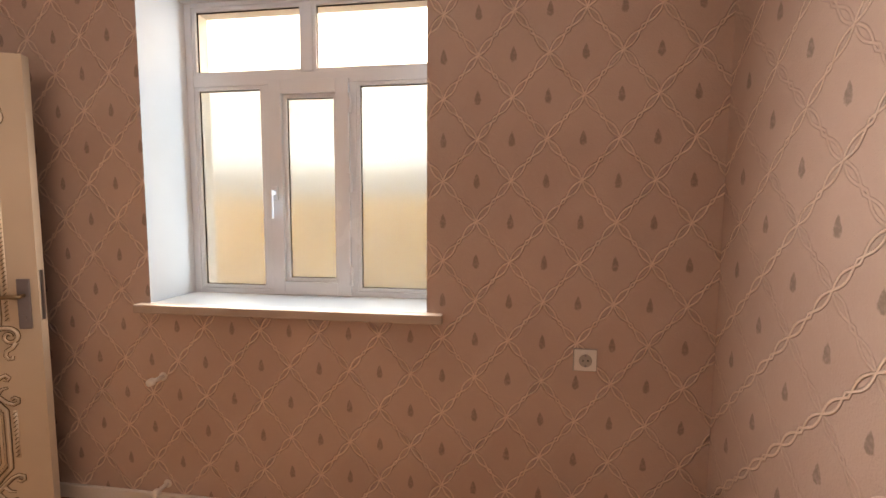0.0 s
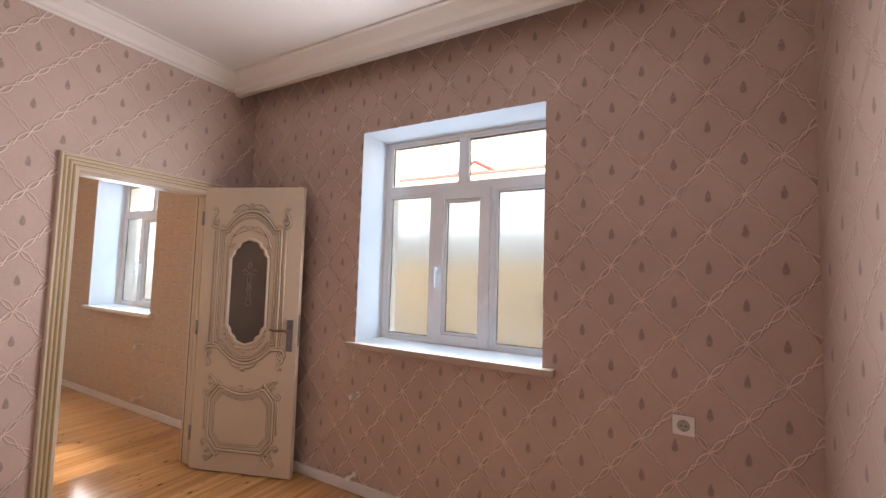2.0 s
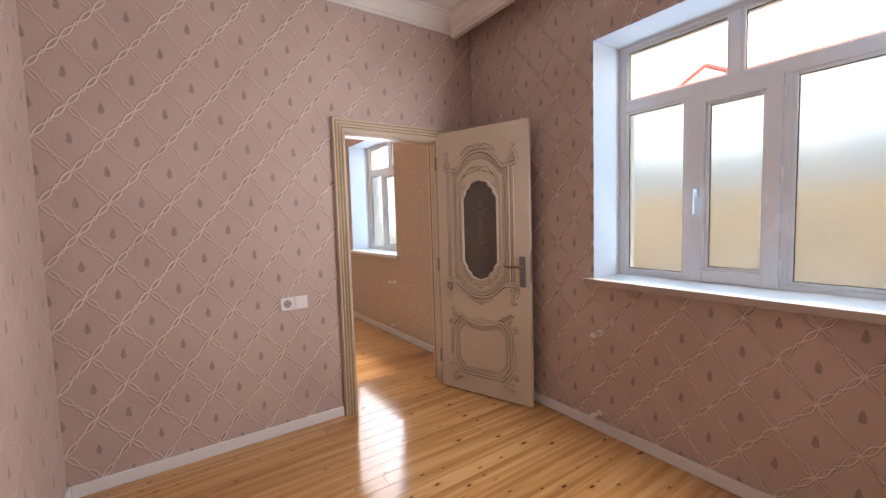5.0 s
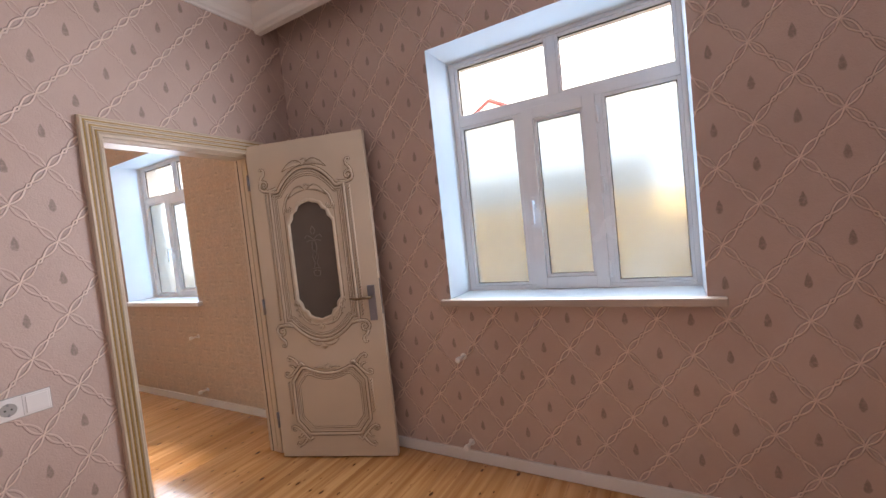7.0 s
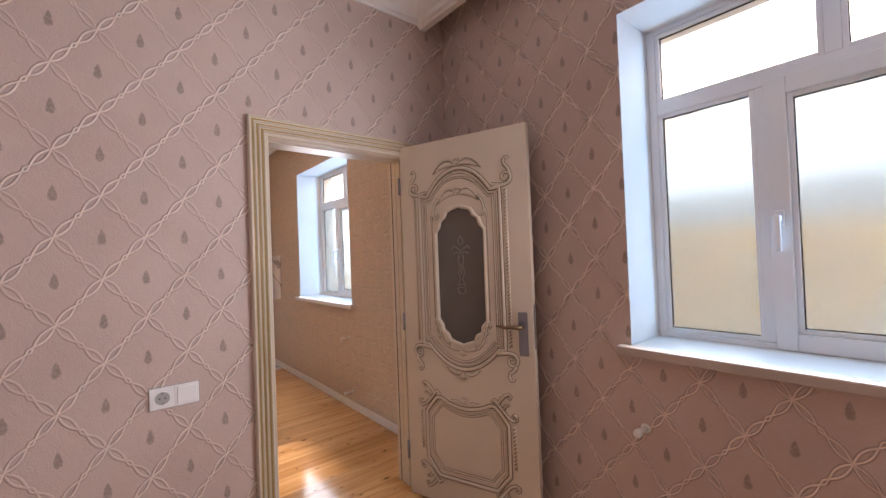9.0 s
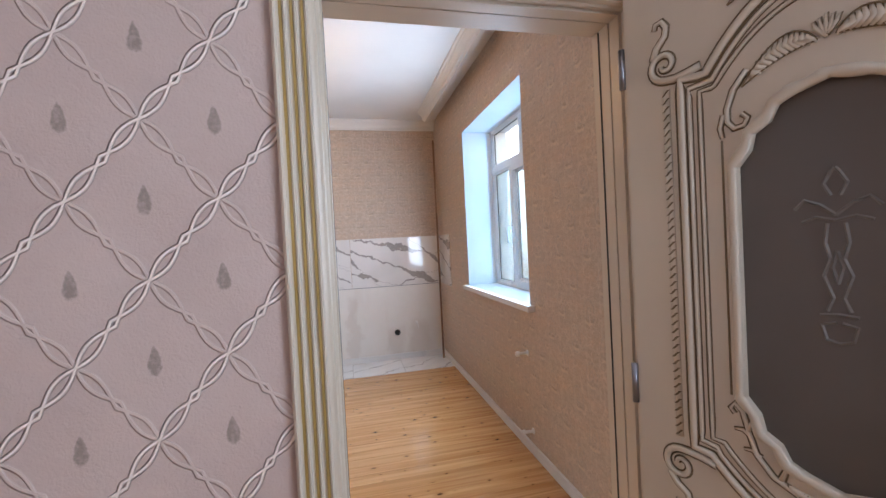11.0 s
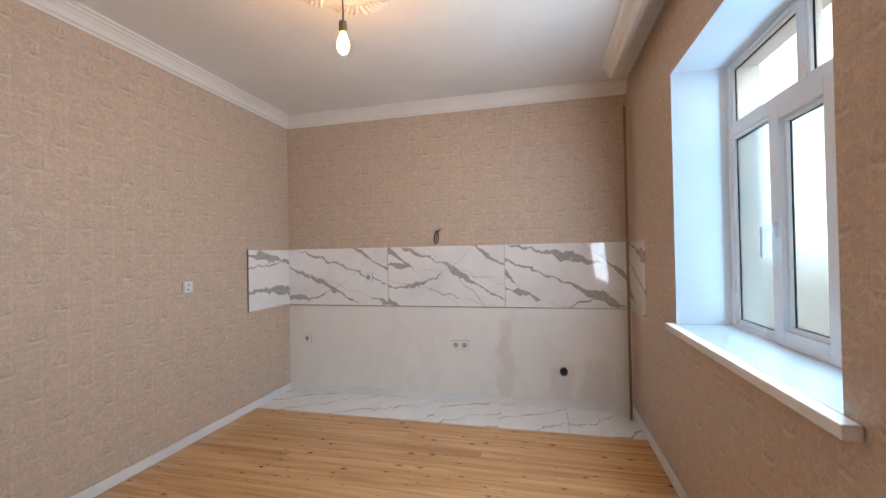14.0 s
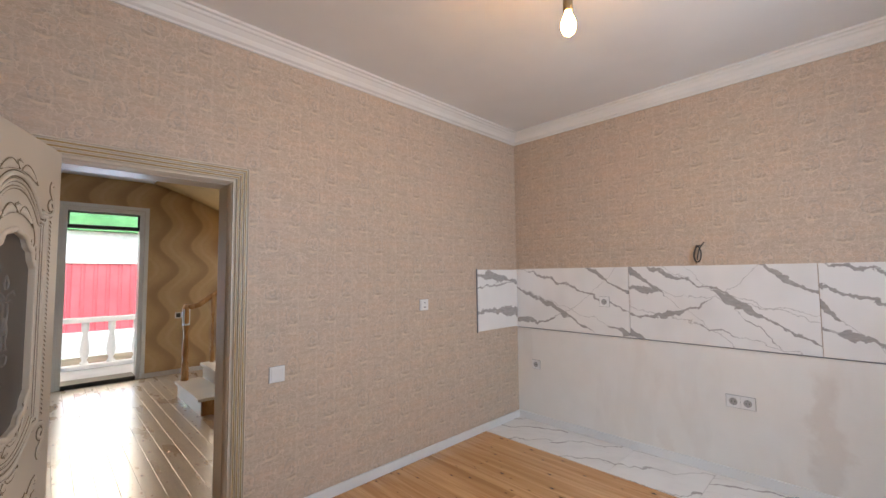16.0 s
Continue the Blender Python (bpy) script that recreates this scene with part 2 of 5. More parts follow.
def waves(name):
    """Ochre hall paper with broad upright S-shaped ribbons that fade to one side."""
    m, t, p = material(name, (0.4, 0.27, 0.12), 0.5)
    x, y, z = axes(t)
    u = calc(t, "ADD", x, y)
    sway = calc(t, "MULTIPLY", calc(t, "SINE", calc(t, "MULTIPLY", z, 9.2)), 0.10)
    lean = calc(t, "MULTIPLY", calc(t, "SINE", calc(t, "ADD", calc(t, "MULTIPLY", z, 4.6), 0.7)), 0.05)
    f = calc(t, "FRACT", calc(t, "MULTIPLY", calc(t, "ADD", u, calc(t, "ADD", sway, lean)), 1 / 0.40))
    ribbon = calc(t, "MULTIPLY", smooth(t, f, 0.04, 0.13), calc(t, "SUBTRACT", 1.0, smooth(t, f, 0.16, 0.62)))
    strand = calc(t, "MULTIPLY", smooth(t, f, 0.66, 0.74), calc(t, "SUBTRACT", 1.0, smooth(t, f, 0.76, 0.90)))
    co = place(t)
    ground = blend(t, grain(t, co, 30, 3), (0.49, 0.33, 0.16), (0.57, 0.40, 0.22))
    ground = blend(t, calc(t, "MULTIPLY", strand, 0.38), ground, (0.62, 0.46, 0.27))
    t.links.new(blend(t, calc(t, "MULTIPLY", ribbon, 0.50), ground, (0.25, 0.155, 0.072)), p.inputs["Base Color"])
    relief(t, p, calc(t, "ADD", grain(t, co, 140, 2), calc(t, "MULTIPLY", ribbon, 0.5)), 0.3, 0.002)
    return m


def pine(name, tone=1.0, gloss=0.07, bleach=0.0, streaky=0.45):
    """Varnished pine boards that run along y; each board takes its own cut of the grain."""
    m, t, p = material(name, (0.6, 0.36, 0.15), 0.2)
    rnd = t.nodes.new("ShaderNodeObjectInfo").outputs["Random"]
    shift = t.nodes.new("ShaderNodeCombineXYZ")
    t.links.new(calc(t, "MULTIPLY", rnd, 83.0), shift.inputs[0])
    t.links.new(calc(t, "MULTIPLY", rnd, 131.0), shift.inputs[1])
    s = shift.outputs[0]
    rings = grain(t, place(t, (26, 1.1, 8), s), 1.0, 4, 0.55, 0.6)
    streak = grain(t, place(t, (9, 0.32, 3), s), 1.0, 2, 0.5, 0.3)
    fine = grain(t, place(t, (210, 5, 60), s), 1.0, 2)
    col = blend(t, smooth(t, rings, 0.30, 0.70), (0.41 * tone, 0.195 * tone, 0.068 * tone), (0.60 * tone, 0.345 * tone, 0.148 * tone))
    heart = smooth(t, calc(t, "FRACT", calc(t, "MULTIPLY", rnd, 7.13)), 0.50, 0.92)          # a few boards are cut from redder heartwood
    col = blend(t, calc(t, "MULTIPLY", calc(t, "MULTIPLY", smooth(t, streak, 0.46, 0.66), calc(t, "ADD", calc(t, "MULTIPLY", heart, 0.60), streaky)), 0.95), col, (0.25 * tone, 0.095 * tone, 0.030 * tone))
    col = blend(t, calc(t, "MULTIPLY", heart, 0.32), col, (0.42 * tone, 0.22 * tone, 0.075 * tone))
    col = blend(t, calc(t, "MULTIPLY", fine, 0.12), col, (0.38, 0.20, 0.07))
    col = blend(t, bleach, col, (0.45, 0.39, 0.31))
    v = t.nodes.new("ShaderNodeTexVoronoi")
    v.voronoi_dimensions = "2D"
    t.links.new(place(t, (13.0, 6.5, 0.0), s), v.inputs["Vector"])
    v.inputs["Scale"].default_value = 1.0
    pick = t.nodes.new("ShaderNodeSeparateColor")
    t.links.new(v.outputs["Color"], pick.inputs[0])
    some = smooth(t, pick.outputs[0], 0.56, 0.60)
    size = calc(t, "ADD", 0.045, calc(t, "MULTIPLY", calc(t, "POWER", pick.outputs[1], 2.2), 0.11))
    off = calc(t, "DIVIDE", v.outputs["Distance"], size)
    halo = calc(t, "MULTIPLY", calc(t, "SUBTRACT", 1.0, smooth(t, off, 0.8, 2.6)), some)
    knot = calc(t, "MULTIPLY", calc(t, "SUBTRACT", 1.0, smooth(t, off, 0.55, 1.0)), some)
    col = blend(t, calc(t, "MULTIPLY", halo, 0.55), col, (0.40, 0.19, 0.065))
    col = blend(t, calc(t, "MULTIPLY", knot, 0.92), col, (0.075, 0.03, 0.012))
    t.links.new(col, p.inputs["Base Color"])
    t.links.new(calc(t, "ADD", gloss, calc(t, "MULTIPLY", grain(t, place(t, (6, 2, 6), s), 1.0, 3), 0.13)), p.inputs["Roughness"])
    p.inputs["Coat Weight"].default_value, p.inputs["Coat Roughness"].default_value = 0.35, gloss
    relief(t, p, calc(t, "ADD", calc(t, "MULTIPLY", rings, 0.5), grain(t, place(t, (7, 1.2, 3), s), 1.0, 2)), 0.12, 0.006)
    return m


def marble(name, strong=1.0, size=1.0, flat=False, body=0.25):
    """Polished porcelain with long grey veins that slant down; pattern in the tile's own coordinates."""
    m, t, p = material(name, (0.82, 0.80, 0.78), 0.05)
    p.inputs["IOR"].default_value = 1.9
    x, y, z = axes(t)
    own = calc(t, "MULTIPLY", t.nodes.new("ShaderNodeObjectInfo").outputs["Random"], 9.0)      # each tile its own cut of the stone
    u = calc(t, "ADD", calc(t, "MULTIPLY", y if flat else calc(t, "ADD", x, y), size), own)
    w = calc(t, "MULTIPLY", x if flat else z, size)
    along = calc(t, "SUBTRACT", calc(t, "MULTIPLY", u, 0.87), calc(t, "MULTIPLY", w, 0.49))
    across = calc(t, "ADD", calc(t, "MULTIPLY", u, 0.49), calc(t, "MULTIPLY", w, 0.87))

    def streaks(sa, sc, scale, detail=4, rough=0.6):
        c = t.nodes.new("ShaderNodeCombineXYZ")
        t.links.new(calc(t, "MULTIPLY", along, sa), c.inputs[0])
        t.links.new(calc(t, "MULTIPLY", across, sc), c.inputs[1])
        return grain(t, c.outputs[0], scale, detail, rough)

    bend = calc(t, "MULTIPLY", calc(t, "SUBTRACT", streaks(1.3, 0.6, 2.2, 5, 0.55), 0.5), 0.50)
    run = calc(t, "ADD", across, bend)
    f = calc(t, "ABSOLUTE", calc(t, "SUBTRACT", calc(t, "FRACT", calc(t, "ADD", calc(t, "MULTIPLY", run, 3.4), 0.15)), 0.5))
    thick = calc(t, "MULTIPLY", smooth(t, streaks(0.6, 1.8, 3.2, 2), 0.45, 0.72), body)
    vein = calc(t, "SUBTRACT", 1.0, smooth(t, calc(t, "SUBTRACT", f, thick), 0.0, 0.03))
    vein = calc(t, "MULTIPLY", vein, smooth(t, streaks(0.7, 1.4, 2.4, 2), 0.30, 0.40))
    f2 = calc(t, "ABSOLUTE", calc(t, "SUBTRACT", calc(t, "FRACT", calc(t, "MULTIPLY", run, 9.7)), 0.5))
    hair = calc(t, "MULTIPLY", calc(t, "SUBTRACT", 1.0, smooth(t, f2, 0.0, 0.035)), smooth(t, streaks(1.0, 1.4, 4.0, 2), 0.5, 0.62))
    tone = blend(t, streaks(1.0, 5.0, 14.0, 4, 0.7), (0.19, 0.175, 0.165), (0.52, 0.48, 0.46))
    col = blend(t, smooth(t, streaks(1.0, 2.0, 3.0, 2), 0.4, 0.8), (0.84, 0.82, 0.80), (0.76, 0.74, 0.72))
    col = blend(t, calc(t, "MULTIPLY", hair, 0.5 * strong), col, (0.36, 0.33, 0.31))
    col = blend(t, calc(t, "MULTIPLY", vein, 0.88 * strong), col, tone)
    t.links.new(col, p.inputs["Base Color"])
    return m


def plaster(name):
    """Whitewashed wall with damp, uneven stains."""
    m, t, p = material(name, (0.76, 0.72, 0.68), 0.75)
    co, tall = place(t), place(t, (1, 2.4, 0.7))
    damp = smooth(t, grain(t, tall, 1.5, 4, 0.55, 0.5), 0.52, 0.66)
    col = blend(t, grain(t, co, 5, 4), (0.82, 0.79, 0.75), (0.75, 0.71, 0.66))
    col = blend(t, calc(t, "MULTIPLY", damp, 0.15), col, (0.58, 0.50, 0.43))
    x, y, z = axes(t)
    wander = calc(t, "MULTIPLY", calc(t, "SUBTRACT", grain(t, co, 5, 4, 0.6), 0.5), 0.30)

    def run(y0, half, top, strength):
        """A damp run with an uneven edge, from the floor up to top."""
        side = calc(t, "ABSOLUTE", calc(t, "SUBTRACT", calc(t, "ADD", y, wander), y0))
        low = calc(t, "SUBTRACT", 1.0, smooth(t, calc(t, "ADD", z, wander), top - 0.14, top))
        return calc(t, "MULTIPLY", calc(t, "MULTIPLY", calc(t, "SUBTRACT", 1.0, smooth(t, side, half * 0.35, half * 1.2)), low), strength)

    for y0, half, top, strength in ((0.635, 0.080, 0.85, 0.30), (1.13, 0.11, 0.46, 0.28), (1.42, 0.16, 0.50, 0.32), (-0.30, 0.05, 0.30, 0.14)):
        col = blend(t, run(y0, half, top, strength), col, (0.52, 0.43, 0.36))
    t.links.new(col, p.inputs["Base Color"])
    relief(t, p, grain(t, co, 60, 4), 0.25, 0.003)
    return m


def veined(name, veins):
    """Polished porcelain printed with single grey veins; each: its ends along and up the tile, its bow, its half width, the place and half width of its swelling."""
    m, t, p = material(name, (0.82, 0.80, 0.78), 0.05)
    p.inputs["IOR"].default_value = 1.9
    x, y, z = axes(t)
    co = place(t)
    u = calc(t, "ADD", x, y)
    warp = calc(t, "ADD", calc(t, "MULTIPLY", calc(t, "SUBTRACT", grain(t, co, 7.5, 4, 0.6), 0.5), 0.13), calc(t, "MULTIPLY", calc(t, "SUBTRACT", grain(t, co, 38, 3, 0.6), 0.5), 0.018))
    ragged = calc(t, "ADD", 0.25, calc(t, "MULTIPLY", grain(t, co, 17, 3, 0.6), 1.5))
    mask = None
    for u0, w0, u1, w1, bow, half, at, swell in veins:
        f = calc(t, "MULTIPLY", calc(t, "SUBTRACT", u, u0), 1 / (u1 - u0))
        arch = calc(t, "MULTIPLY", calc(t, "MULTIPLY", f, calc(t, "SUBTRACT", 1.0, f)), 4.0)
        mid = calc(t, "ADD", calc(t, "ADD", calc(t, "MULTIPLY", f, w1 - w0), calc(t, "MULTIPLY", arch, bow)), calc(t, "ADD", warp, w0))
        gap = calc(t, "ABSOLUTE", calc(t, "SUBTRACT", f, at))
        wide = calc(t, "ADD", calc(t, "MULTIPLY", calc(t, "SUBTRACT", 1.0, smooth(t, gap, 0.0, 0.28)), swell), half)
        wide = calc(t, "MULTIPLY", calc(t, "MULTIPLY", wide, ragged), smooth(t, arch, -0.02, 0.35))
        vein = calc(t, "SUBTRACT", 1.0, smooth(t, calc(t, "SUBTRACT", calc(t, "ABSOLUTE", calc(t, "SUBTRACT", z, mid)), wide), -0.0015, 0.0045))
        mask = vein if mask is None else calc(t, "MAXIMUM", mask, vein)
    mask = calc(t, "MULTIPLY", mask, smooth(t, grain(t, co, 9, 2), 0.22, 0.36))
    tone = blend(t, grain(t, place(t, (3, 3, 12)), 6.0, 4, 0.7), (0.15, 0.14, 0.135), (0.50, 0.46, 0.44))
    col = blend(t, smooth(t, grain(t, co, 3.0, 2), 0.4, 0.8), (0.84, 0.82, 0.80), (0.77, 0.75, 0.73))
    t.links.new(blend(t, calc(t, "MULTIPLY", mask, 0.85), col, tone), p.inputs["Base Color"])
    return m


def mottled(name, tones, scale):
    """Render in large soft blots of three tones."""
    m, t, p = material(name, tones[0], 0.85)
    co = place(t)
    col = blend(t, smooth(t, grain(t, co, scale, 3, 0.55), 0.42, 0.58), tones[0], tones[1])
    col = blend(t, smooth(t, grain(t, place(t, (1, 1, 0.6)), scale * 1.7, 2), 0.55, 0.66), col, tones[2])
    t.links.new(col, p.inputs["Base Color"])
    relief(t, p, grain(t, co, 40, 3), 0.3, 0.004)
    return m


def clear_glass(name, rough=0.0, tint=(1, 1, 1)):
    m, t, p = material(name, tint, rough)
    p.inputs["Transmission Weight"].default_value = 1.0
    p.inputs["IOR"].default_value = 1.45
    return m


def frosted_glass(name):
    """Sand-blasted pane: it scatters the daylight that falls on it."""
    m, t, p = material(name, (0.52, 0.61, 0.68), 0.24)
    p.inputs["Transmission Weight"].default_value = 1.0
    p.inputs["IOR"].default_value = 1.3
    thin = t.nodes.new("ShaderNodeBsdfTranslucent")
    thin.inputs[0].default_value = (0.42, 0.46, 0.50, 1)
    mix = t.nodes.new("ShaderNodeMixShader")
    mix.inputs[0].default_value = 0.25
    t.links.new(p.outputs[0], mix.inputs[1])
    t.links.new(thin.outputs[0], mix.inputs[2])
    t.links.new(mix.outputs[0], t.nodes["Material Output"].inputs[0])
    return m


def glow(name, colour, strength):
    m, t, p = material(name, colour, 0.4)
    p.inputs["Emission Color"].default_value = (*colour, 1)
    p.inputs["Emission Strength"].default_value = strength
    return m


# cross set per wall after how the light picks out the chains
PAPER_N, PAPER_W = damask("paper_bedroom", 1.908, 1.835, 1.0, 0.70), damask("paper_bedroom_door_wall", -2.498, 1.832)
PAPER_E = damask("paper_bedroom_east_wall", 1.908, 1.835, -1.0)
PAPER_K, PAPER_KW, PAPER_H = weave("paper_kitchen", -5.878, 1.122), weave("paper_kitchen_west_wall", -6.466, 2.055), waves("paper_hall")
WHITE = paint("white_plaster", (0.82, 0.83, 0.84), 0.6, 0.04, 0.12)
CEILING = paint("ceiling_paint", (0.78, 0.76, 0.74), 0.55, 0.03, 0.05)
MOULD = paint("cornice_plaster", (0.80, 0.77, 0.73), 0.55, 0.04, 0.1)
PVC = paint("white_pvc", (0.83, 0.86, 0.89), 0.25, 0.02, 0.01)
BOARD = paint("baseboard_paint", (0.78, 0.77, 0.76), 0.3, 0.05, 0.05)
SILL = paint("sill_laminate", (0.80, 0.79, 0.78), 0.22, 0.04, 0.02)
# bedroom nosing: the shade on its front is put into the brown
SILL_EDGE_SHADED = paint("sill_edge_shaded", (0.50, 0.42, 0.36), 0.4, 0.1, 0.05)
CREAM = paint("cream_lacquer", (0.64, 0.55, 0.44), 0.35, 0.05, 0.03)
PATINA = paint("brown_patina", (0.205, 0.14, 0.07), 0.5, 0.2, 0.1)
GOLD = paint("gold_paint", (0.42, 0.27, 0.08), 0.4, 0.15, 0.05)
SEAL = paint("dark_seal", (0.02, 0.02, 0.02), 0.7, 0.1, 0.02)
PLASTIC = paint("white_plastic", (0.80, 0.79, 0.78), 0.3, 0.03, 0.01)
DARK = paint("dark_plastic", (0.03, 0.03, 0.03), 0.5, 0.1, 0.02)
PINE, PINE_KITCHEN, PINE_HALL = pine("pine_boards", 1.04), pine("pine_boards_kitchen", 1.20, streaky=0.15), pine("pine_boards_hall", 1.1, 0.22, 0.62)
TREAD = pine("stair_pine", 1.08)
PALE_STEP = paint("pale_stair_paint", (0.80, 0.68, 0.56), 0.3, 0.08, 0.05)
UNDER = paint("subfloor", (0.10, 0.06, 0.03), 0.9)
TILE_A = veined("marble_tile_first", [(0.18, 0.56, 1.18, 0.20, 0.02, 0.006, 0.3, 0.004), (0.80, 0.58, 1.20, 0.34, 0.0, 0.008, 0.2, 0.012),
                                      (-0.08, 0.44, 0.86, 0.0, 0.03, 0.009, 0.55, 0.022), (-0.05, 0.10, 0.50, 0.13, -0.05, 0.010, 0.3, 0.018), (0.98, 0.09, 1.22, 0.01, 0.0, 0.008, 0.6, 0.014)])
TILE_B = veined("marble_tile_second", [(0.14, 0.58, 0.74, 0.36, 0.0, 0.006, 0.2, 0.010), (0.58, 0.40, 1.18, 0.06, 0.0, 0.006, 0.26, 0.034), (-0.04, 0.60, 0.28, 0.35, 0.0, 0.012, 0.3, 0.022),
                                       (-0.06, 0.42, 0.25, 0.38, 0.0, 0.012, 0.6, 0.014), (-0.06, 0.23, 0.58, 0.32, -0.08, 0.007, 0.55, 0.016), (0.84, 0.60, 1.24, 0.34, 0.0, 0.010, 0.4, 0.014),
                                       (0.50, 0.14, 0.74, 0.08, 0.0, 0.003, 0.5, 0.0), (0.77, 0.23, 0.94, 0.06, 0.0, 0.003, 0.5, 0.002), (-0.07, 0.10, 0.14, -0.02, 0.0, 0.012, 0.4, 0.016)])
TILE_C = veined("marble_tile_third", [(-0.06, 0.46, 1.06, 0.0, 0.02, 0.008, 0.82, 0.034), (-0.06, 0.40, 0.10, 0.24, 0.0, 0.014, 0.5, 0.020), (-0.03, 0.20, 0.34, 0.07, 0.0, 0.010, 0.5, 0.028),
                                      (0.02, 0.59, 0.92, 0.38, 0.0, 0.008, 0.62, 0.036), (0.86, 0.44, 1.18, 0.16, 0.0, 0.012, 0.5, 0.016), (0.55, 0.0, 0.85, 0.10, 0.0, 0.005, 0.5, 0.004)])
TILE_SIDE = veined("marble_tile_side", [(-0.80, 0.42, 0.15, 0.53, 0.02, 0.012, 0.6, 0.024), (-0.80, 0.12, 0.15, 0.18, 0.03, 0.016, 0.35, 0.036), (-0.70, 0.46, 0.15, 0.40, 0.0, 0.004, 0.5, 0.002)])
TILE_FLOOR = marble("marble_floor_tile", 0.95, 1.1, True, 0.05)
STAINED = plaster("stained_whitewash")
CLEAR, FROST = clear_glass("clear_glass"), frosted_glass("frosted_glass")
SMOKED = paint("etched_dark_glass", (0.135, 0.115, 0.10), 0.3, 0.15, 0.06)
ETCH = paint("etching", (0.19, 0.17, 0.155), 0.55, 0.1, 0.05)
STEEL = material("satin_steel", (0.26, 0.26, 0.29), 0.34, 1.0)[0]
BRONZE = material("aged_bronze", (0.22, 0.16, 0.10), 0.4, 1.0)[0]
PIPE = paint("brown_pipe", (0.27, 0.155, 0.09), 0.4, 0.12, 0.03)
FROSTED_BULB = glow("lit_bulb", (1.0, 0.49, 0.11), 88.0)
OCHRE = paint("ochre_soffit", (0.52, 0.34, 0.14), 0.5, 0.12, 0.1)


# ---- geometry helpers: a shape is (points, faces) ----
def box(x0, x1, y0, y1, z0, z1):
    p = [(x, y, z) for z in (z0, z1) for y in (y0, y1) for x in (x0, x1)]
    return p, [(0, 2, 3, 1), (4, 5, 7, 6), (0, 1, 5, 4), (2, 6, 7, 3), (0, 4, 6, 2), (1, 3, 7, 5)]


def soft_box(x0, x1, y0, y1, z0, z1, c=0.004):
    bm = bmesh.new()
    p, f = box(x0, x1, y0, y1, z0, z1)
    vs = [bm.verts.new(q) for q in p]
    for q in f:
        bm.faces.new([vs[i] for i in q])
    bmesh.ops.bevel(bm, geom=bm.edges[:], offset=c, segments=2, affect="EDGES", profile=0.6)
    bm.verts.index_update()
    out = [tuple(v.co) for v in bm.verts], [tuple(v.index for v in g.verts) for g in bm.faces]
    bm.free()
    return out


def join(*shapes):
    ps, fs = [], []
    for p, f in shapes:
        n = len(ps)
        ps += list(p)
        fs += [tuple(i + n for i in q) for q in f]
    return ps, fs


def moved(shape, m):
    return [tuple(m @ Vector(p)) for p in shape[0]], shape[1]


def tube(pts, r, up=(0, 1, 0), sides=6, closed=False, flat=1.0):
    """A round bead of radius r along pts, which lie across up; flat squashes it along up."""
    up, ps, fs, n = Vector(up).normalized(), [], [], len(pts)
    pts = [Vector(p) for p in pts]
    for i, p in enumerate(pts):
        a = pts[i - 1] if i or closed else p
        b = pts[(i + 1) % n] if i < n - 1 or closed else p
        side = (b - a).normalized().cross(up)
        side = side.normalized() if side.length > 1e-6 else Vector((1, 0, 0))
        rr = r[i] if isinstance(r, (list, tuple)) else r
        for k in range(sides):
            w = 2 * math.pi * k / sides
            ps.append(tuple(p + rr * (math.cos(w) * side + flat * math.sin(w) * up)))
    for i in range(n if closed else n - 1):
        j = (i + 1) % n
        for k in range(sides):
            l = (k + 1) % sides
            fs.append((i * sides + k, i * sides + l, j * sides + l, j * sides + k))
    if not closed:
        fs += [tuple(range(sides))[::-1], tuple(range((n - 1) * sides, n * sides))]
    return ps, fs


def lathe(profile, sides=20, axis="z", ring=False):
    """Turns (radius, height) pairs round an axis."""
    ps, fs = [], []
    for r, h in profile:
        for k in range(sides):
            w = 2 * math.pi * k / sides
            c, s = r * math.cos(w), r * math.sin(w)
            ps.append((c, s, h) if axis == "z" else (c, h, s) if axis == "y" else (h, c, s))
    rows = len(profile)
    for i in range(rows if ring else rows - 1):
        j = (i + 1) % rows
        for k in range(sides):
            l = (k + 1) % sides
            fs.append((i * sides + k, i * sides + l, j * sides + l, j * sides + k))
    if not ring:
        fs += [tuple(range(sides))[::-1], tuple(range((len(profile) - 1) * sides, len(profile) * sides))]
    return ps, fs


def slab(outline, depth, hole=None):
    """A flat plate from an outline in x, z; it goes from y = 0 to y = depth. hole: an inner outline with as many points."""
    n = len(outline)
    ps = [(x, 0, z) for x, z in outline] + [(x, depth, z) for x, z in outline]
    fs = [(i, (i + 1) % n, n + (i + 1) % n, n + i) for i in range(n)]
    if hole is None:
        fs += [tuple(range(n))[::-1], tuple(range(n, 2 * n))]
    else:
        ps += [(x, 0, z) for x, z in hole] + [(x, depth, z) for x, z in hole]
        for i in range(n):
            j = (i + 1) % n
            fs += [(i, 2 * n + i, 2 * n + j, j), (n + i, n + j, 3 * n + j, 3 * n + i), (2 * n + i, 3 * n + i, 3 * n + j, 2 * n + j)]
    return ps, fs


def thing(name, shape, mat, label="", category="", group="", kind="", parent=None, round_off=False):
    me = bpy.data.meshes.new(name)
    me.from_pydata(shape[0], [], shape[1])
    bm = bmesh.new()
    bm.from_mesh(me)
    bmesh.ops.recalc_face_normals(bm, faces=bm.faces[:])
    bm.to_mesh(me)
    bm.free()
    me.materials.append(mat)
    if round_off:
        me.shade_smooth()
    ob = new(name, me)
    ob.parent = parent
    return tagged(ob, label, category, group, kind)


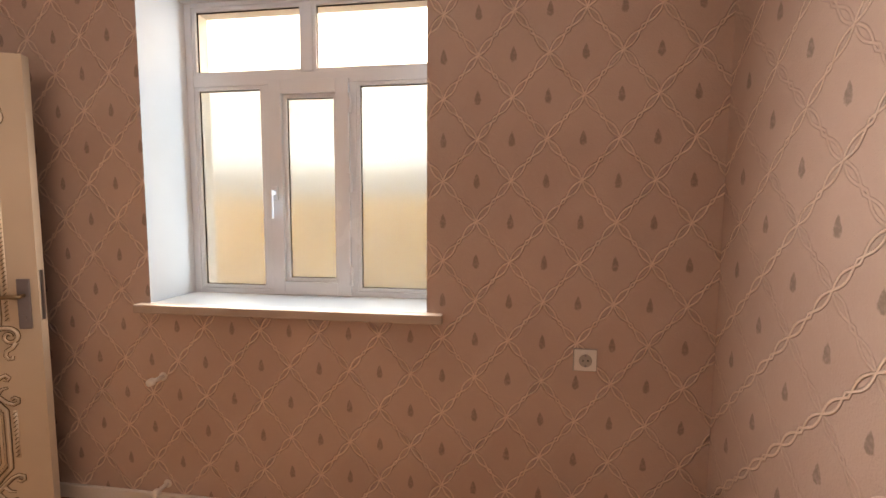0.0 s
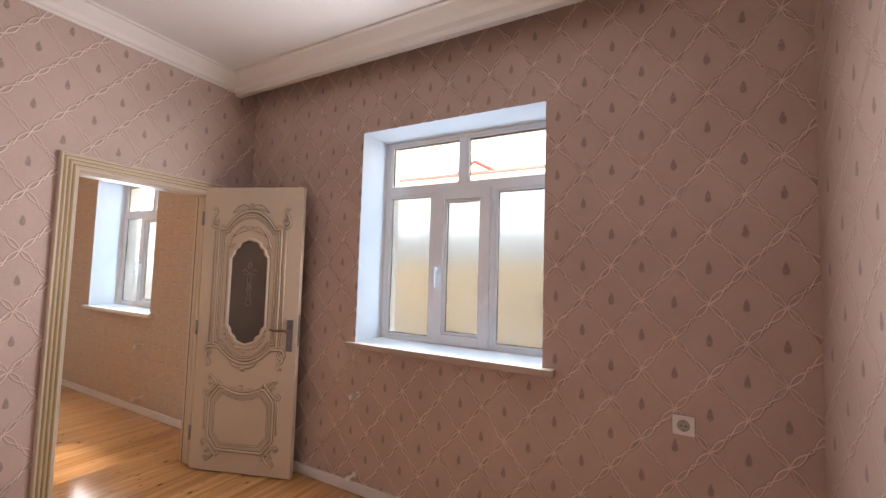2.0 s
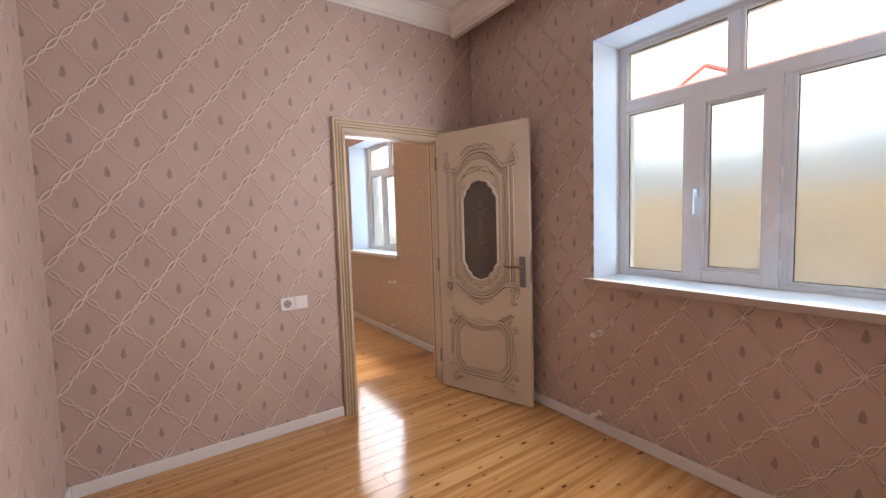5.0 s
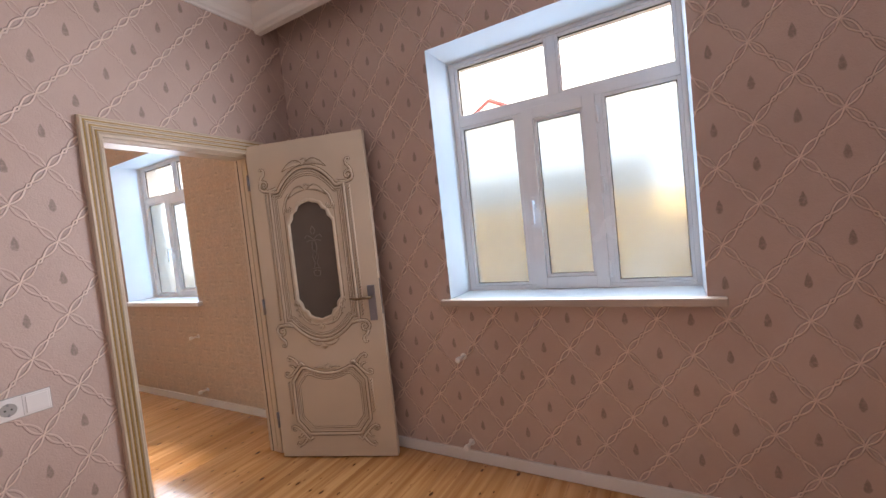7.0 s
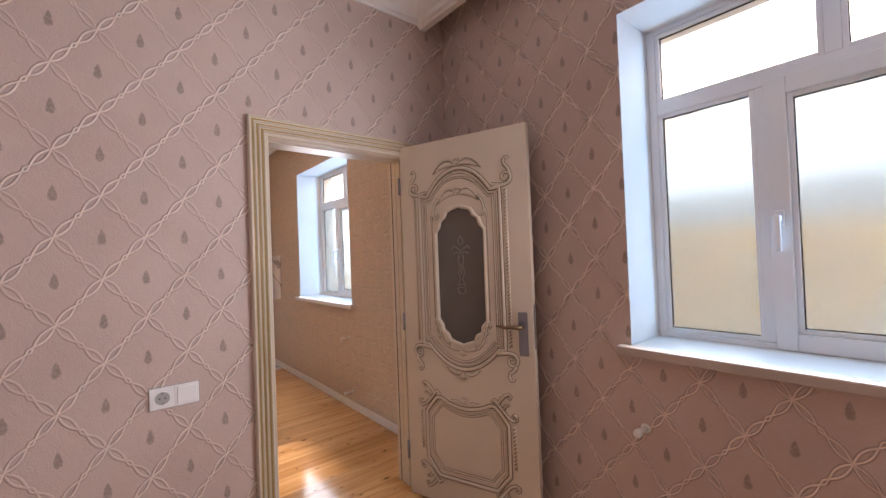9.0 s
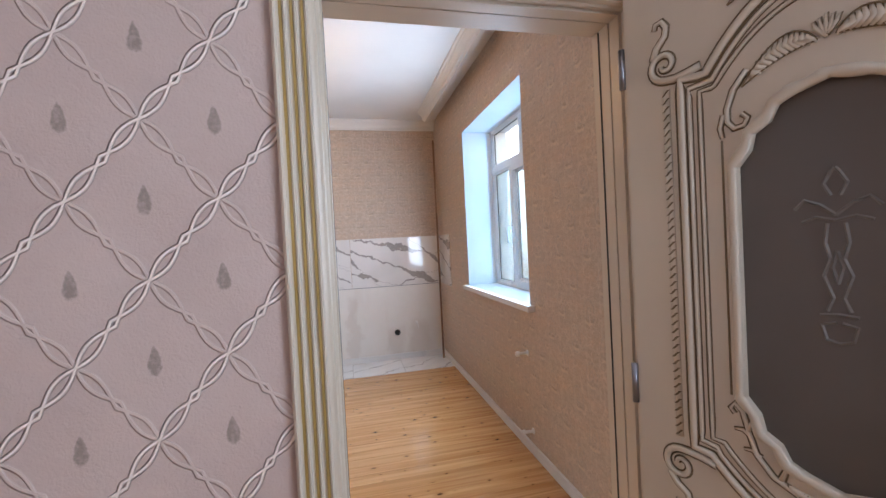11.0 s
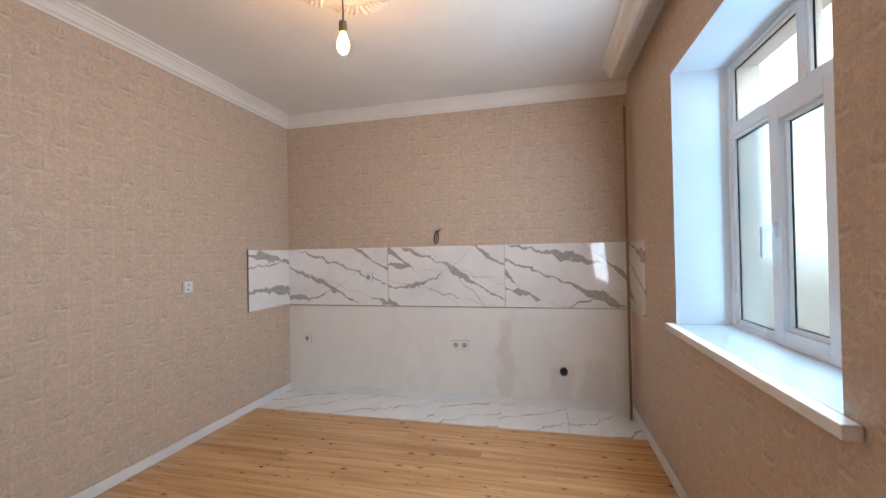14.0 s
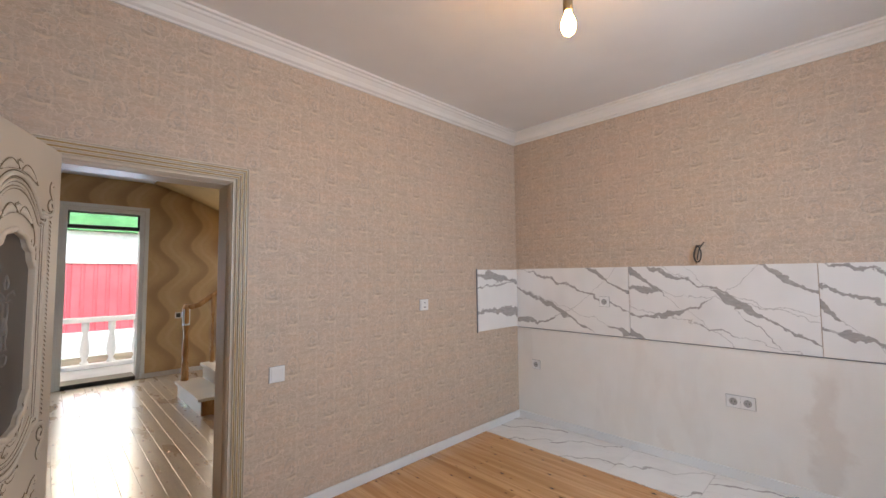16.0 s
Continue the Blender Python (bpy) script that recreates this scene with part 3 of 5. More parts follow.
def part(name, shape, mat, parent, label="", round_off=False):
    return thing(name, shape, mat, label, parent=parent, round_off=round_off)


def empty(name, m=None, label="", category="", group="", kind=""):
    ob = new(name)
    ob.matrix_world = m or Matrix()
    return tagged(ob, label, category, group, kind)


def shared(name, me, parent, m):
    ob = new(name, me)
    ob.parent = parent
    ob.matrix_local = m
    return ob


# ---- walls ----
def wall(name, along, face, back, u0, u1, z0, z1, holes, mats, label):
    """A thick wall along x or y. Its faces at face and back take mats[0] and mats[1], its edges and reveals mats[2]."""
    us = sorted({u0, u1, *[h[0] for h in holes], *[h[1] for h in holes]})
    zs = sorted({z0, z1, *[h[2] for h in holes], *[h[3] for h in holes]})
    inside = lambda u, z: any(h[0] < u < h[1] and h[2] < z < h[3] for h in holes)
    full = {(i, j): not inside((us[i] + us[i + 1]) / 2, (zs[j] + zs[j + 1]) / 2) for i in range(len(us) - 1) for j in range(len(zs) - 1)}
    bm = bmesh.new()
    made = {}

    def vert(i, j, d):
        if (i, j, d) not in made:
            u, v = us[i], (face, back)[d]
            made[i, j, d] = bm.verts.new((u, v, zs[j]) if along == "x" else (v, u, zs[j]))
        return made[i, j, d]

    def add(keys, slot):
        bm.faces.new([vert(*k) for k in keys]).material_index = slot

    for (i, j), there in full.items():
        if not there:
            continue
        for d in (0, 1):
            add([(i, j, d), (i + 1, j, d), (i + 1, j + 1, d), (i, j + 1, d)], d)
        for (a, b), ends in {(i - 1, j): ((i, j), (i, j + 1)), (i + 1, j): ((i + 1, j), (i + 1, j + 1)), (i, j - 1): ((i, j), (i + 1, j)), (i, j + 1): ((i, j + 1), (i + 1, j + 1))}.items():
            if not full.get((a, b), False):
                p, q = ends
                add([(*p, 0), (*q, 0), (*q, 1), (*p, 1)], 2)
    bmesh.ops.recalc_face_normals(bm, faces=bm.faces[:])
    me = bpy.data.meshes.new(name)
    bm.to_mesh(me)
    bm.free()
    for m in mats:
        me.materials.append(m)
    return tagged(new(name, me), label, "wall", kind="structure")


TOP = 3.15
wall("wall_north_bedroom", "x", N, N + 0.45, -2.80, 1.30, -0.1, TOP, [W1], (PAPER_N, WHITE, WHITE), "window wall with embossed pinkish-brown chain lattice paper")
wall("wall_north_kitchen", "x", N, N + 0.45, -7.10, -2.80, -0.1, TOP, [W2], (PAPER_K, WHITE, WHITE), "kitchen window wall with beige net patterned paper")
wall("wall_divider", "y", BW, KE, HN, N, -0.1, TOP, [(*D1[:2], -0.1, D1[2])], (PAPER_W, PAPER_K, WHITE), "thick wall with a doorway between bedroom and kitchen")
wall("wall_east_bedroom", "y", BE, BE + 0.34, -1.34, N, -0.1, TOP, [], (PAPER_E, WHITE, WHITE), "bedroom wall with embossed chain lattice paper")
wall("wall_south_bedroom", "x", BS, BS - 0.34, BW, BE, -0.1, TOP, [], (PAPER_E, WHITE, WHITE), "bedroom wall with embossed chain lattice paper")
wall("wall_west_kitchen", "y", KW, KW - 0.33, HN, N, -0.1, TOP, [], (PAPER_KW, WHITE, WHITE), "kitchen wall with beige paper above marble tiles")
wall("wall_south_kitchen", "x", KS, HN, KW, KE, -0.1, TOP, [(*D2[:2], -0.1, D2[2])], (PAPER_K, PAPER_H, WHITE), "kitchen wall with beige patterned paper and a doorway")
wall("wall_south_hall", "x", HS, HS - 0.35, -8.6, -1.0, -0.1, 5.6, [(D3[0], D3[1], -0.1, D3[2]), W3], (PAPER_H, WHITE, WHITE), "hall wall with ochre paper of brown waves")
wall("wall_west_hall", "y", -8.25, -8.6, HS, HN, -0.1, 5.6, [], (PAPER_H, WHITE, WHITE), "hall end wall with ochre waved paper")
wall("wall_east_hall", "y", -1.35, -1.0, HS, HN, -0.1, 5.6, [], (PAPER_H, WHITE, WHITE), "hall end wall with ochre waved paper")
wall("wall_north_hall", "x", HN - 0.001, HN + 0.15, -8.25, KW, -0.1, 5.6, [], (PAPER_H, WHITE, WHITE), "hall wall beside the stair with ochre waved paper")

wall("wall_north_hall_end", "x", HN - 0.001, HN + 0.33, BW, -1.35, -0.1, 5.6, [], (PAPER_H, WHITE, WHITE), "hall wall with ochre waved paper")

thing("ceiling_bedroom", box(BW, BE, BS, N, BC, BC + 0.15), CEILING, "smooth white painted bedroom ceiling", "ceiling", kind="structure")
thing("ceiling_kitchen", box(KW, KE, KS, N, KC, KC + 0.2), CEILING, "smooth white painted kitchen ceiling", "ceiling", kind="structure")
thing("ceiling_hall", box(-4.85, -1.35, HS, HN, HC, HC + 0.2), CEILING, "white painted hall ceiling", "ceiling", kind="structure")
thing("ceiling_stairwell", box(-8.6, -1.0, HS - 0.35, HN + 0.3, 5.6, 5.75), CEILING, "white ceiling high above the stair", "ceiling", kind="structure")
thing("roof", box(-7.2, 1.4, HN + 0.3, N + 0.5, TOP, TOP + 0.2), UNDER, "flat dark roof deck of the house", "roof", kind="structure")


# ---- cornices ----
def cornice_profile(h, w):
    """(out from the wall, down from the ceiling)."""
    return [(0, h), (0.012, h), (0.016, h - 0.012), (0.030, h - 0.022), (0.038, h - 0.05), (0.058, h - 0.075), (w - 0.022, 0.030), (w - 0.016, 0.018), (w, 0.014), (w, 0), (0, 0)]


def cornice(name, pts, z, h, w, label):
    """Sweeps the profile along pts (x, y), with the room on the right of the way; corners are mitred."""
    pts = [Vector(p) for p in pts]
    prof, ps, fs = cornice_profile(h, w), [], []
    for i, p in enumerate(pts):
        d0 = (p - pts[i - 1]).normalized() if i else None
        d1 = (pts[i + 1] - p).normalized() if i < len(pts) - 1 else None
        n0, n1 = (Vector((d.y, -d.x)) if d else None for d in (d0, d1))
        n = (n0 + n1) / (1 + n0.dot(n1)) if d0 and d1 else n0 or n1
        ps += [(p.x + o * n.x, p.y + o * n.y, z - d) for o, d in prof]
    m = len(prof)
    for i in range(len(pts) - 1):
        fs += [(i * m + k, i * m + (k + 1) % m, (i + 1) * m + (k + 1) % m, (i + 1) * m + k) for k in range(m)]
    fs += [tuple(range(m)), tuple(range((len(pts) - 1) * m, len(pts) * m))]
    return thing(name, (ps, fs), MOULD, label, "cornice", kind="structure")


PELMET = 1.545
thing("trim_pelmet_bedroom", box(BW, BE, PELMET, PELMET + 0.03, BC - 0.15, BC), MOULD, "plaster pelmet board along the window wall", "pelmet", kind="structure")
cornice("trim_cornice_bedroom", [(BE, PELMET), (BE, BS), (BW, BS), (BW, PELMET)], BC, 0.13, 0.10, "white moulded plaster cornice round the bedroom")
cornice("trim_cornice_pelmet", [(BW, PELMET), (BE, PELMET)], BC, 0.15, 0.10, "white carved plaster cornice on the curtain pelmet")
thing("trim_pelmet_kitchen", box(-6.25, KE, 1.555, 1.585, KC - 0.10, KC), MOULD, "plaster pelmet board along the kitchen window", "pelmet", kind="structure")
cornice("trim_cornice_kitchen", [(KE, N), (KE, KS), (KW, KS), (KW, N)], KC, 0.11, 0.09, "white moulded plaster cornice round the kitchen")
cornice("trim_cornice_kitchen_pelmet", [(-6.25, 1.555), (KE, 1.555)], KC, 0.105, 0.085, "white moulded plaster cornice on the curtain pelmet")


# ---- baseboards ----
def baseboard(name, x0, x1, y0, y1, label="white painted wooden baseboard"):
    thing(name, soft_box(x0, x1, y0, y1, 0.001, 0.068, 0.004), BOARD, label, "baseboard", kind="structure")


B = 0.016
baseboard("baseboard_north", BW + B, BE - B, N - B, N)
baseboard("baseboard_west", BW, BW + B, BS + B, D1[0] - 0.095)
baseboard("baseboard_west_end", BW, BW + B, D1[1] + 0.095, N)
baseboard("baseboard_south", BW, BE, BS, BS + B)
baseboard("baseboard_east", BE - B, BE, BS + B, N)
baseboard("baseboard_kitchen_north", KW + B, KE, N - B, N)
baseboard("baseboard_kitchen_south", KW + B, D2[0] - 0.11, KS, KS + B)
baseboard("baseboard_kitchen_south_end", D2[1] + 0.11, KE, KS, KS + B)
baseboard("baseboard_kitchen_west", KW, KW + B, KS, N)
baseboard("baseboard_hall", -8.2, D3[0] - 0.02, HS, HS + B)


# ---- windows ----
def window(name, x0, x1, z0, z1, label):
    """A white plastic window: two clear lights above, a fixed frosted light, an opening sash and a third light below."""
    w, y0, y1 = x1 - x0, GLASS_Y, GLASS_Y + 0.07
    top = empty(name, None, label, "window", kind="structure")
    f, fl, fr, ft = 0.035, 0.035, 0.024, 0.020
    sx = lambda k: x0 + k * w
    bar, mull = z0 + 1.076, sx(0.504)
    m1, m2 = (sx(0.318), sx(0.362)), (sx(0.640), sx(0.692))
    part("window_frame", join(
        soft_box(x0, x0 + fl, y0, y1, z0, z1), soft_box(x1 - fr, x1, y0, y1, z0, z1),
        soft_box(x0 + fl, x1 - fr, y0, y1, z1 - ft, z1), soft_box(x0 + fl, x1 - fr, y0, y1, z0, z0 + f),
        soft_box(x0 + fl, x1 - fr, y0 + 0.002, y1 - 0.002, bar - 0.028, bar + 0.028),
        soft_box(mull - 0.024, mull + 0.024, y0 + 0.004, y1 - 0.004, bar + 0.028, z1 - ft),
        soft_box(*m1, y0 + 0.004, y1 - 0.004, z0 + f, bar - 0.028), soft_box(*m2, y0 + 0.004, y1 - 0.004, z0 + f, bar - 0.028)), PVC, top)
    a, b, c, d = m1[0] + 0.035, m2[0] + 0.034, z0 + f - 0.022, bar - 0.012
    s = 0.066
    sash = part("sash", join(soft_box(a, a + s, y0 - 0.014, y0 + 0.04, c, d), soft_box(b - s, b, y0 - 0.014, y0 + 0.04, c, d),
                             soft_box(a + s, b - s, y0 - 0.014, y0 + 0.04, c, c + s), soft_box(a + s, b - s, y0 - 0.014, y0 + 0.04, d - s, d)), PVC, top, "white opening sash")
    hz = (c + d) / 2 - 0.02
    part("handle", join(soft_box(a + 0.018, a + 0.046, y0 - 0.026, y0 - 0.012, hz - 0.035, hz + 0.035, 0.005),
                        soft_box(a + 0.024, a + 0.040, y0 - 0.062, y0 - 0.026, hz - 0.010, hz + 0.012, 0.004),
                        soft_box(a + 0.022, a + 0.042, y0 - 0.074, y0 - 0.056, hz - 0.125, hz + 0.014, 0.006)), PVC, sash, "white lever handle")
    for z in (c + 0.10, hz + 0.05, d - 0.12):
        part("hinge", tube([(b + 0.006, y0 - 0.012, z - 0.045), (b + 0.006, y0 - 0.012, z + 0.045)], 0.009, sides=8), PVC, sash, round_off=True)
    y = y0 + 0.03
    lights = {"upper": [(x0 + fl, mull - 0.024, bar + 0.028, z1 - ft), (mull + 0.024, x1 - fr, bar + 0.028, z1 - ft)],
              "lower": [(x0 + fl, m1[0], z0 + f, bar - 0.028), (a + s, b - s, c + s, d - s), (m2[1], x1 - fr, z0 + f, bar - 0.028)]}
    for where, panes in lights.items():
        for p0, p1, q0, q1 in panes:
            pane = part("pane", box(p0 + 0.001, p1 - 0.001, y, y + 0.004, q0 + 0.001, q1 - 0.001), CLEAR if where == "upper" else FROST, top,
                        "clear glass pane" if where == "upper" else "frosted glass pane")
            pane.visible_shadow = False
            g, t0, t1 = 0.0205, y - 0.005, y - 0.001
            part("gasket", join(box(p0, p0 + g, t0, t1, q0, q1), box(p1 - g, p1, t0, t1, q0, q1), box(p0 + g, p1 - g, t0, t1, q0, q0 + g), box(p0 + g, p1 - g, t0, t1, q1 - g, q1)), SEAL, top)
            e, r0, r1 = 0.017, y0 + 0.008, y - 0.006
            part("glazing_bead", join(soft_box(p0, p0 + e, r0, r1, q0, q1, 0.003), soft_box(p1 - e, p1, r0, r1, q0, q1, 0.003),
                                      soft_box(p0 + e, p1 - e, r0, r1, q0, q0 + e, 0.003), soft_box(p0 + e, p1 - e, r0, r1, q1 - e, q1, 0.003)), PVC, top)
    part("window_sill", soft_box(x0 + 0.002, x1 - 0.002, N - 0.002, y0, z0 - 0.02, z0 + 0.012, 0.003), SILL, top)
    part("sill_nosing", soft_box(x0 - 0.045, x1 + (0.07 if name == "window_1" else 0.075), N - 0.05, N - 0.003, z0 - 0.028, z0 + 0.012, 0.006), SILL_EDGE_SHADED if name == "window_1" else SILL, top, "rounded front edge of the sill board")
    return top


window("window_1", *W1, "white plastic window with frosted lower panes and clear transoms")
window("window_2", *W2, "white plastic kitchen window with frosted lower panes")


# ---- door casings ----
def u_strip(profile, a, b, h, m):
    """A mitred moulding round three sides of an opening from a to b, h high; profile: (away from the opening, out of the wall)."""
    ps, fs, n = [], [], len(profile)
    for k in range(4):
        for o, d in profile:
            u = a - o if k < 2 else b + o
            z = 0.001 if k in (0, 3) else h + o
            ps.append((u, -d, z))
    for k in range(3):
        fs += [(k * n + i, k * n + (i + 1) % n, (k + 1) * n + (i + 1) % n, (k + 1) * n + i) for i in range(n)]
    fs += [tuple(range(n)), tuple(range(3 * n, 4 * n))]
    return moved((ps, fs), m)


def casing(name, a, b, h, m, wide, label):
    """m takes (along the opening, out of the wall as -y, z) into the room."""
    top = empty(name, None, label, "door frame", kind="structure")
    edge = wide - 0.004
    part("board", u_strip([(0.0, 0.0), (0.0, 0.016), (0.010, 0.020), (0.030, 0.020), (edge - 0.004, 0.024), (edge, 0.020), (edge, 0.0)], a, b, h, m), CREAM, top)
    for k in range(4):
        o = wide * (0.09 + 0.245 * k)
        part("ridge", u_strip([(o, 0.018), (o + 0.001, 0.028), (o + 0.004, 0.031), (o + 0.0075, 0.028), (o + 0.0085, 0.018)], a, b, h, m), CREAM, top)
        if k < 3:
            part("gold_line", u_strip([(o + 0.0087, 0.018), (o + 0.0087, 0.0255), (o + 0.0150, 0.0255), (o + 0.0150, 0.018)], a, b, h, m), GOLD, top, "gold painted groove")
    return top


def lining(name, a, b, h, m, depth, label):
    """The stepped lining inside an opening: outer board, groove with a dark seal, inner board."""
    top = empty(name, None, label, "door frame", kind="structure")
    part("outer_board", u_strip([(-0.008, 0.012), (-0.006, 0.018), (0.0, 0.018), (0.0, -0.085), (-0.008, -0.085), (-0.008, -0.040), (-0.014, -0.036), (-0.014, -0.026), (-0.008, -0.022), (-0.008, -0.014), (-0.013, -0.010), (-0.013, 0.002), (-0.008, 0.006)], a, b, h, m), CREAM, top)
    part("stop", u_strip([(-0.018, -0.045), (-0.008, -0.045), (-0.008, -0.085), (-0.018, -0.085)], a, b, h, m), CREAM, top)
    part("seal", u_strip([(-0.010, -0.0855), (0.0, -0.0855), (0.0, -0.093), (-0.010, -0.093)], a, b, h, m), SEAL, top, "dark rubber seal")
    part("inner_board", u_strip([(-0.016, -0.0935), (0.0, -0.0935), (0.0, -depth - 0.003), (-0.016, -depth - 0.003)], a, b, h, m), CREAM, top)
    return top


TO_EAST = Matrix(((0, -1, 0, BW), (1, 0, 0, 0), (0, 0, 1, 0), (0, 0, 0, 1)))      # out of the divider into the bedroom
TO_NORTH = Matrix(((1, 0, 0, 0), (0, -1, 0, KS), (0, 0, 1, 0), (0, 0, 0, 1)))     # out of the kitchen's south wall
casing("trim_casing_bedroom", *D1, TO_EAST, 0.088, "cream door casing with raised ridges and gold lines")
frame_1 = lining("trim_lining_bedroom", *D1, TO_EAST, 0.165, "cream stepped lining of the bedroom doorway")
for y0 in (D1[0] + 0.008, D1[1] - 0.0175):
    part("seal", box(-2.7395, -2.7335, y0, y0 + 0.0095, 0.001, D1[2] - 0.02), SEAL, frame_1, "dark rubber seal")
casing("trim_casing_hall_door", *D2, TO_NORTH, 0.085, "cream door casing with raised ridges")
lining("trim_lining_hall_door", *D2, TO_NORTH, 0.198, "cream stepped lining of the hall doorway")


# ---- door leaves ----
def scroll(cx, cz, r, turn, start, spin=1, n=18):
    """A spiral that winds in to (cx, cz)."""
    return [(cx + r * (1 - 0.8 * k / n) * math.cos(start + spin * turn * k / n), cz + r * (1 - 0.8 * k / n) * math.sin(start + spin * turn * k / n)) for k in range(n + 1)]


def wing(cx, cz, s, w, h, drop, n=9):
    """Half of a leaf crest: its outer curve, its foot and the ribs between."""
    bez = lambda a, b, c, f: ((1 - f) ** 2 * a[0] + 2 * f * (1 - f) * b[0] + f * f * c[0], (1 - f) ** 2 * a[1] + 2 * f * (1 - f) * b[1] + f * f * c[1])
    p0, p2 = (cx + s * 0.012, cz), (cx + s * w, cz - drop)
    top = [bez(p0, (cx + s * w * 0.42, cz + h * 2.0), p2, q / 14) for q in range(15)]
    low = [bez(p0, (cx + s * w * 0.55, cz - drop * 0.10), p2, q / 14) for q in range(15)]
    ribs = [(low[max(0, i - 2)], ((low[i][0] + top[i][0]) / 2, (low[i][1] + top[i][1]) / 2), top[i]) for i in range(2, 13)]
    return top, low, ribs


def door_leaf(name, m, width, height, label, hand=1):
    """A cream leaf with carved beads on both faces, a dark etched light and steel furniture; hinged at x = 0, faces at y = 0 and 0.04."""
    top = empty(name, m, label, "door", kind="structure")
    thick, c = 0.04, width / 2 - 0.010
    k = height / 2.03
    # glass outline: a tall shape with notched shoulders
    gw, g0, g1 = 0.145, 0.905 * k, 1.635 * k
    half = [(0.0, g1 + 0.01), (0.05, g1 - 0.004), (0.075, g1 - 0.016), (0.088, g1 - 0.045), (0.115, g1 - 0.062), (0.122, g1 - 0.095), (gw, g1 - 0.125),
            (gw, g0 + 0.125), (0.122, g0 + 0.095), (0.115, g0 + 0.062), (0.088, g0 + 0.045), (0.075, g0 + 0.016), (0.05, g0 + 0.004), (0.0, g0 - 0.01)]
    outline = [(c + x, z) for x, z in half] + [(c - x, z) for x, z in half[-2:0:-1]]
    n = len(outline)
    # the same number of points round the leaf's edge, spread by angle
    mid = (c, (g0 + g1) / 2)
    rim = []
    for x, z in outline:
        dx, dz = x - mid[0], z - mid[1]
        f = min((width - mid[0] if dx > 0 else mid[0]) / max(abs(dx), 1e-6), (height - mid[1] if dz > 0 else mid[1]) / max(abs(dz), 1e-6))
        rim.append([mid[0] + dx * f, mid[1] + dz * f])
    for corner in ((0, 0), (0, height), (width, 0), (width, height)):
        i = min(range(n), key=lambda q: (rim[q][0] - corner[0]) ** 2 + (rim[q][1] - corner[1]) ** 2)
        rim[i] = list(corner)
    body = part("slab", slab([tuple(p) for p in rim], thick, outline), CREAM, top)
    part("glass", moved(slab(outline, 0.006), pose(0, 0.017, 0)), SMOKED, top, "dark etched glass")
    reach = width / 0.782                # the narrower leaf has the same carving, drawn in
    for face, sign in ((0.0, -1), (thick, 1)):
        at = lambda pts, lift: [(x, face + sign * lift, z) for x, z in pts]
        beads, lines, ropes, leaves = [], [], [], []
        both = lambda half: [(c + d * reach, z * k) for d, z in half] + [(c - d * reach, z * k) for d, z in half[::-1]]
        side_of = lambda pts, s: [(c + s * d * reach, z * k) for d, z in pts]

        def moulding(pts, r=0.0085, dark=0.0028):
            """A closed bead with a brown line along each side."""
            beads.append(tube(at(pts, 0.001), r, sides=8, closed=True, flat=0.9))
            for way in (-1, 1):
                off = []
                for i, q in enumerate(pts):
                    d = (Vector(pts[(i + 1) % len(pts)]) - Vector(pts[i - 1])).normalized()
                    off.append((q[0] - way * d.y * (r + 0.002), q[1] + way * d.x * (r + 0.002)))
                lines.append(tube(at(off, 0.0005), dark, sides=4, closed=True, flat=0.8))

        def curl(pts, r0, r1, brown=0.0026):
            """A carved tendril that thins out, edged in brown."""
            n_ = len(pts) - 1
            beads.append(tube(at(pts, 0.002), [r0 + (r1 - r0) * q / n_ for q in range(n_ + 1)], sides=6))
            for way in (-1, 1):
                off = []
                for i, q in enumerate(pts):
                    d = (Vector(pts[min(i + 1, n_)]) - Vector(pts[max(i - 1, 0)])).normalized()
                    w = r0 + (r1 - r0) * i / n_ + 0.0012
                    off.append((q[0] - way * d.y * w, q[1] + way * d.x * w))
                lines.append(tube(at(off, 0.001), brown, sides=4))

        def bow(d0, z0, z1, power=2.0, steps=12):
            """Half of an arch: from the middle at z0 out to d0 at z1."""
            return [(d0 * q / steps, z0 + (z1 - z0) * (q / steps) ** power) for q in range(1, steps + 1)]

        # upper panel: arched head with square shoulders, hanging belly
        outer = bow(0.196, 1.857, 1.722, 2.2) + [(0.214, 1.722), (0.249, 1.726), (0.249, 1.70), (0.249, 0.92), (0.249, 0.886), (0.212, 0.882)] + bow(0.200, 0.760, 0.868)[::-1]
        moulding(both(outer))
        moulding(both([(d * 1.0 if d < 0.2 else d - 0.017, z) for d, z in bow(0.183, 1.833, 1.706, 2.2) + [(0.20, 1.704), (0.249, 1.70), (0.249, 1.68), (0.249, 0.93), (0.249, 0.908), (0.218, 0.904)] + bow(0.196, 0.784, 0.890)[::-1]]), 0.0045, 0.0014)
        inner = bow(0.180, 1.806, 1.690, 2.2) + [(0.186, 1.687), (0.210, 1.687), (0.210, 1.66), (0.210, 0.95), (0.210, 0.921), (0.186, 0.919)] + bow(0.176, 0.803, 0.905)[::-1]
        moulding(both(inner), 0.0035, 0.0016)
        for s in (-1, 1):
            # spirals on the shoulders with a stem that curls over, and their hanging fellows
            cx, cz = 0.283, 1.772
            spin = [(cx + q[0], cz + q[1]) for q in scroll(0, 0, 0.036, 7.6, -math.pi / 2, 1, 22)]
            curl(side_of([(0.205, 1.742), (0.235, 1.736), (0.262, 1.733)] + spin, s), 0.0085, 0.0045)
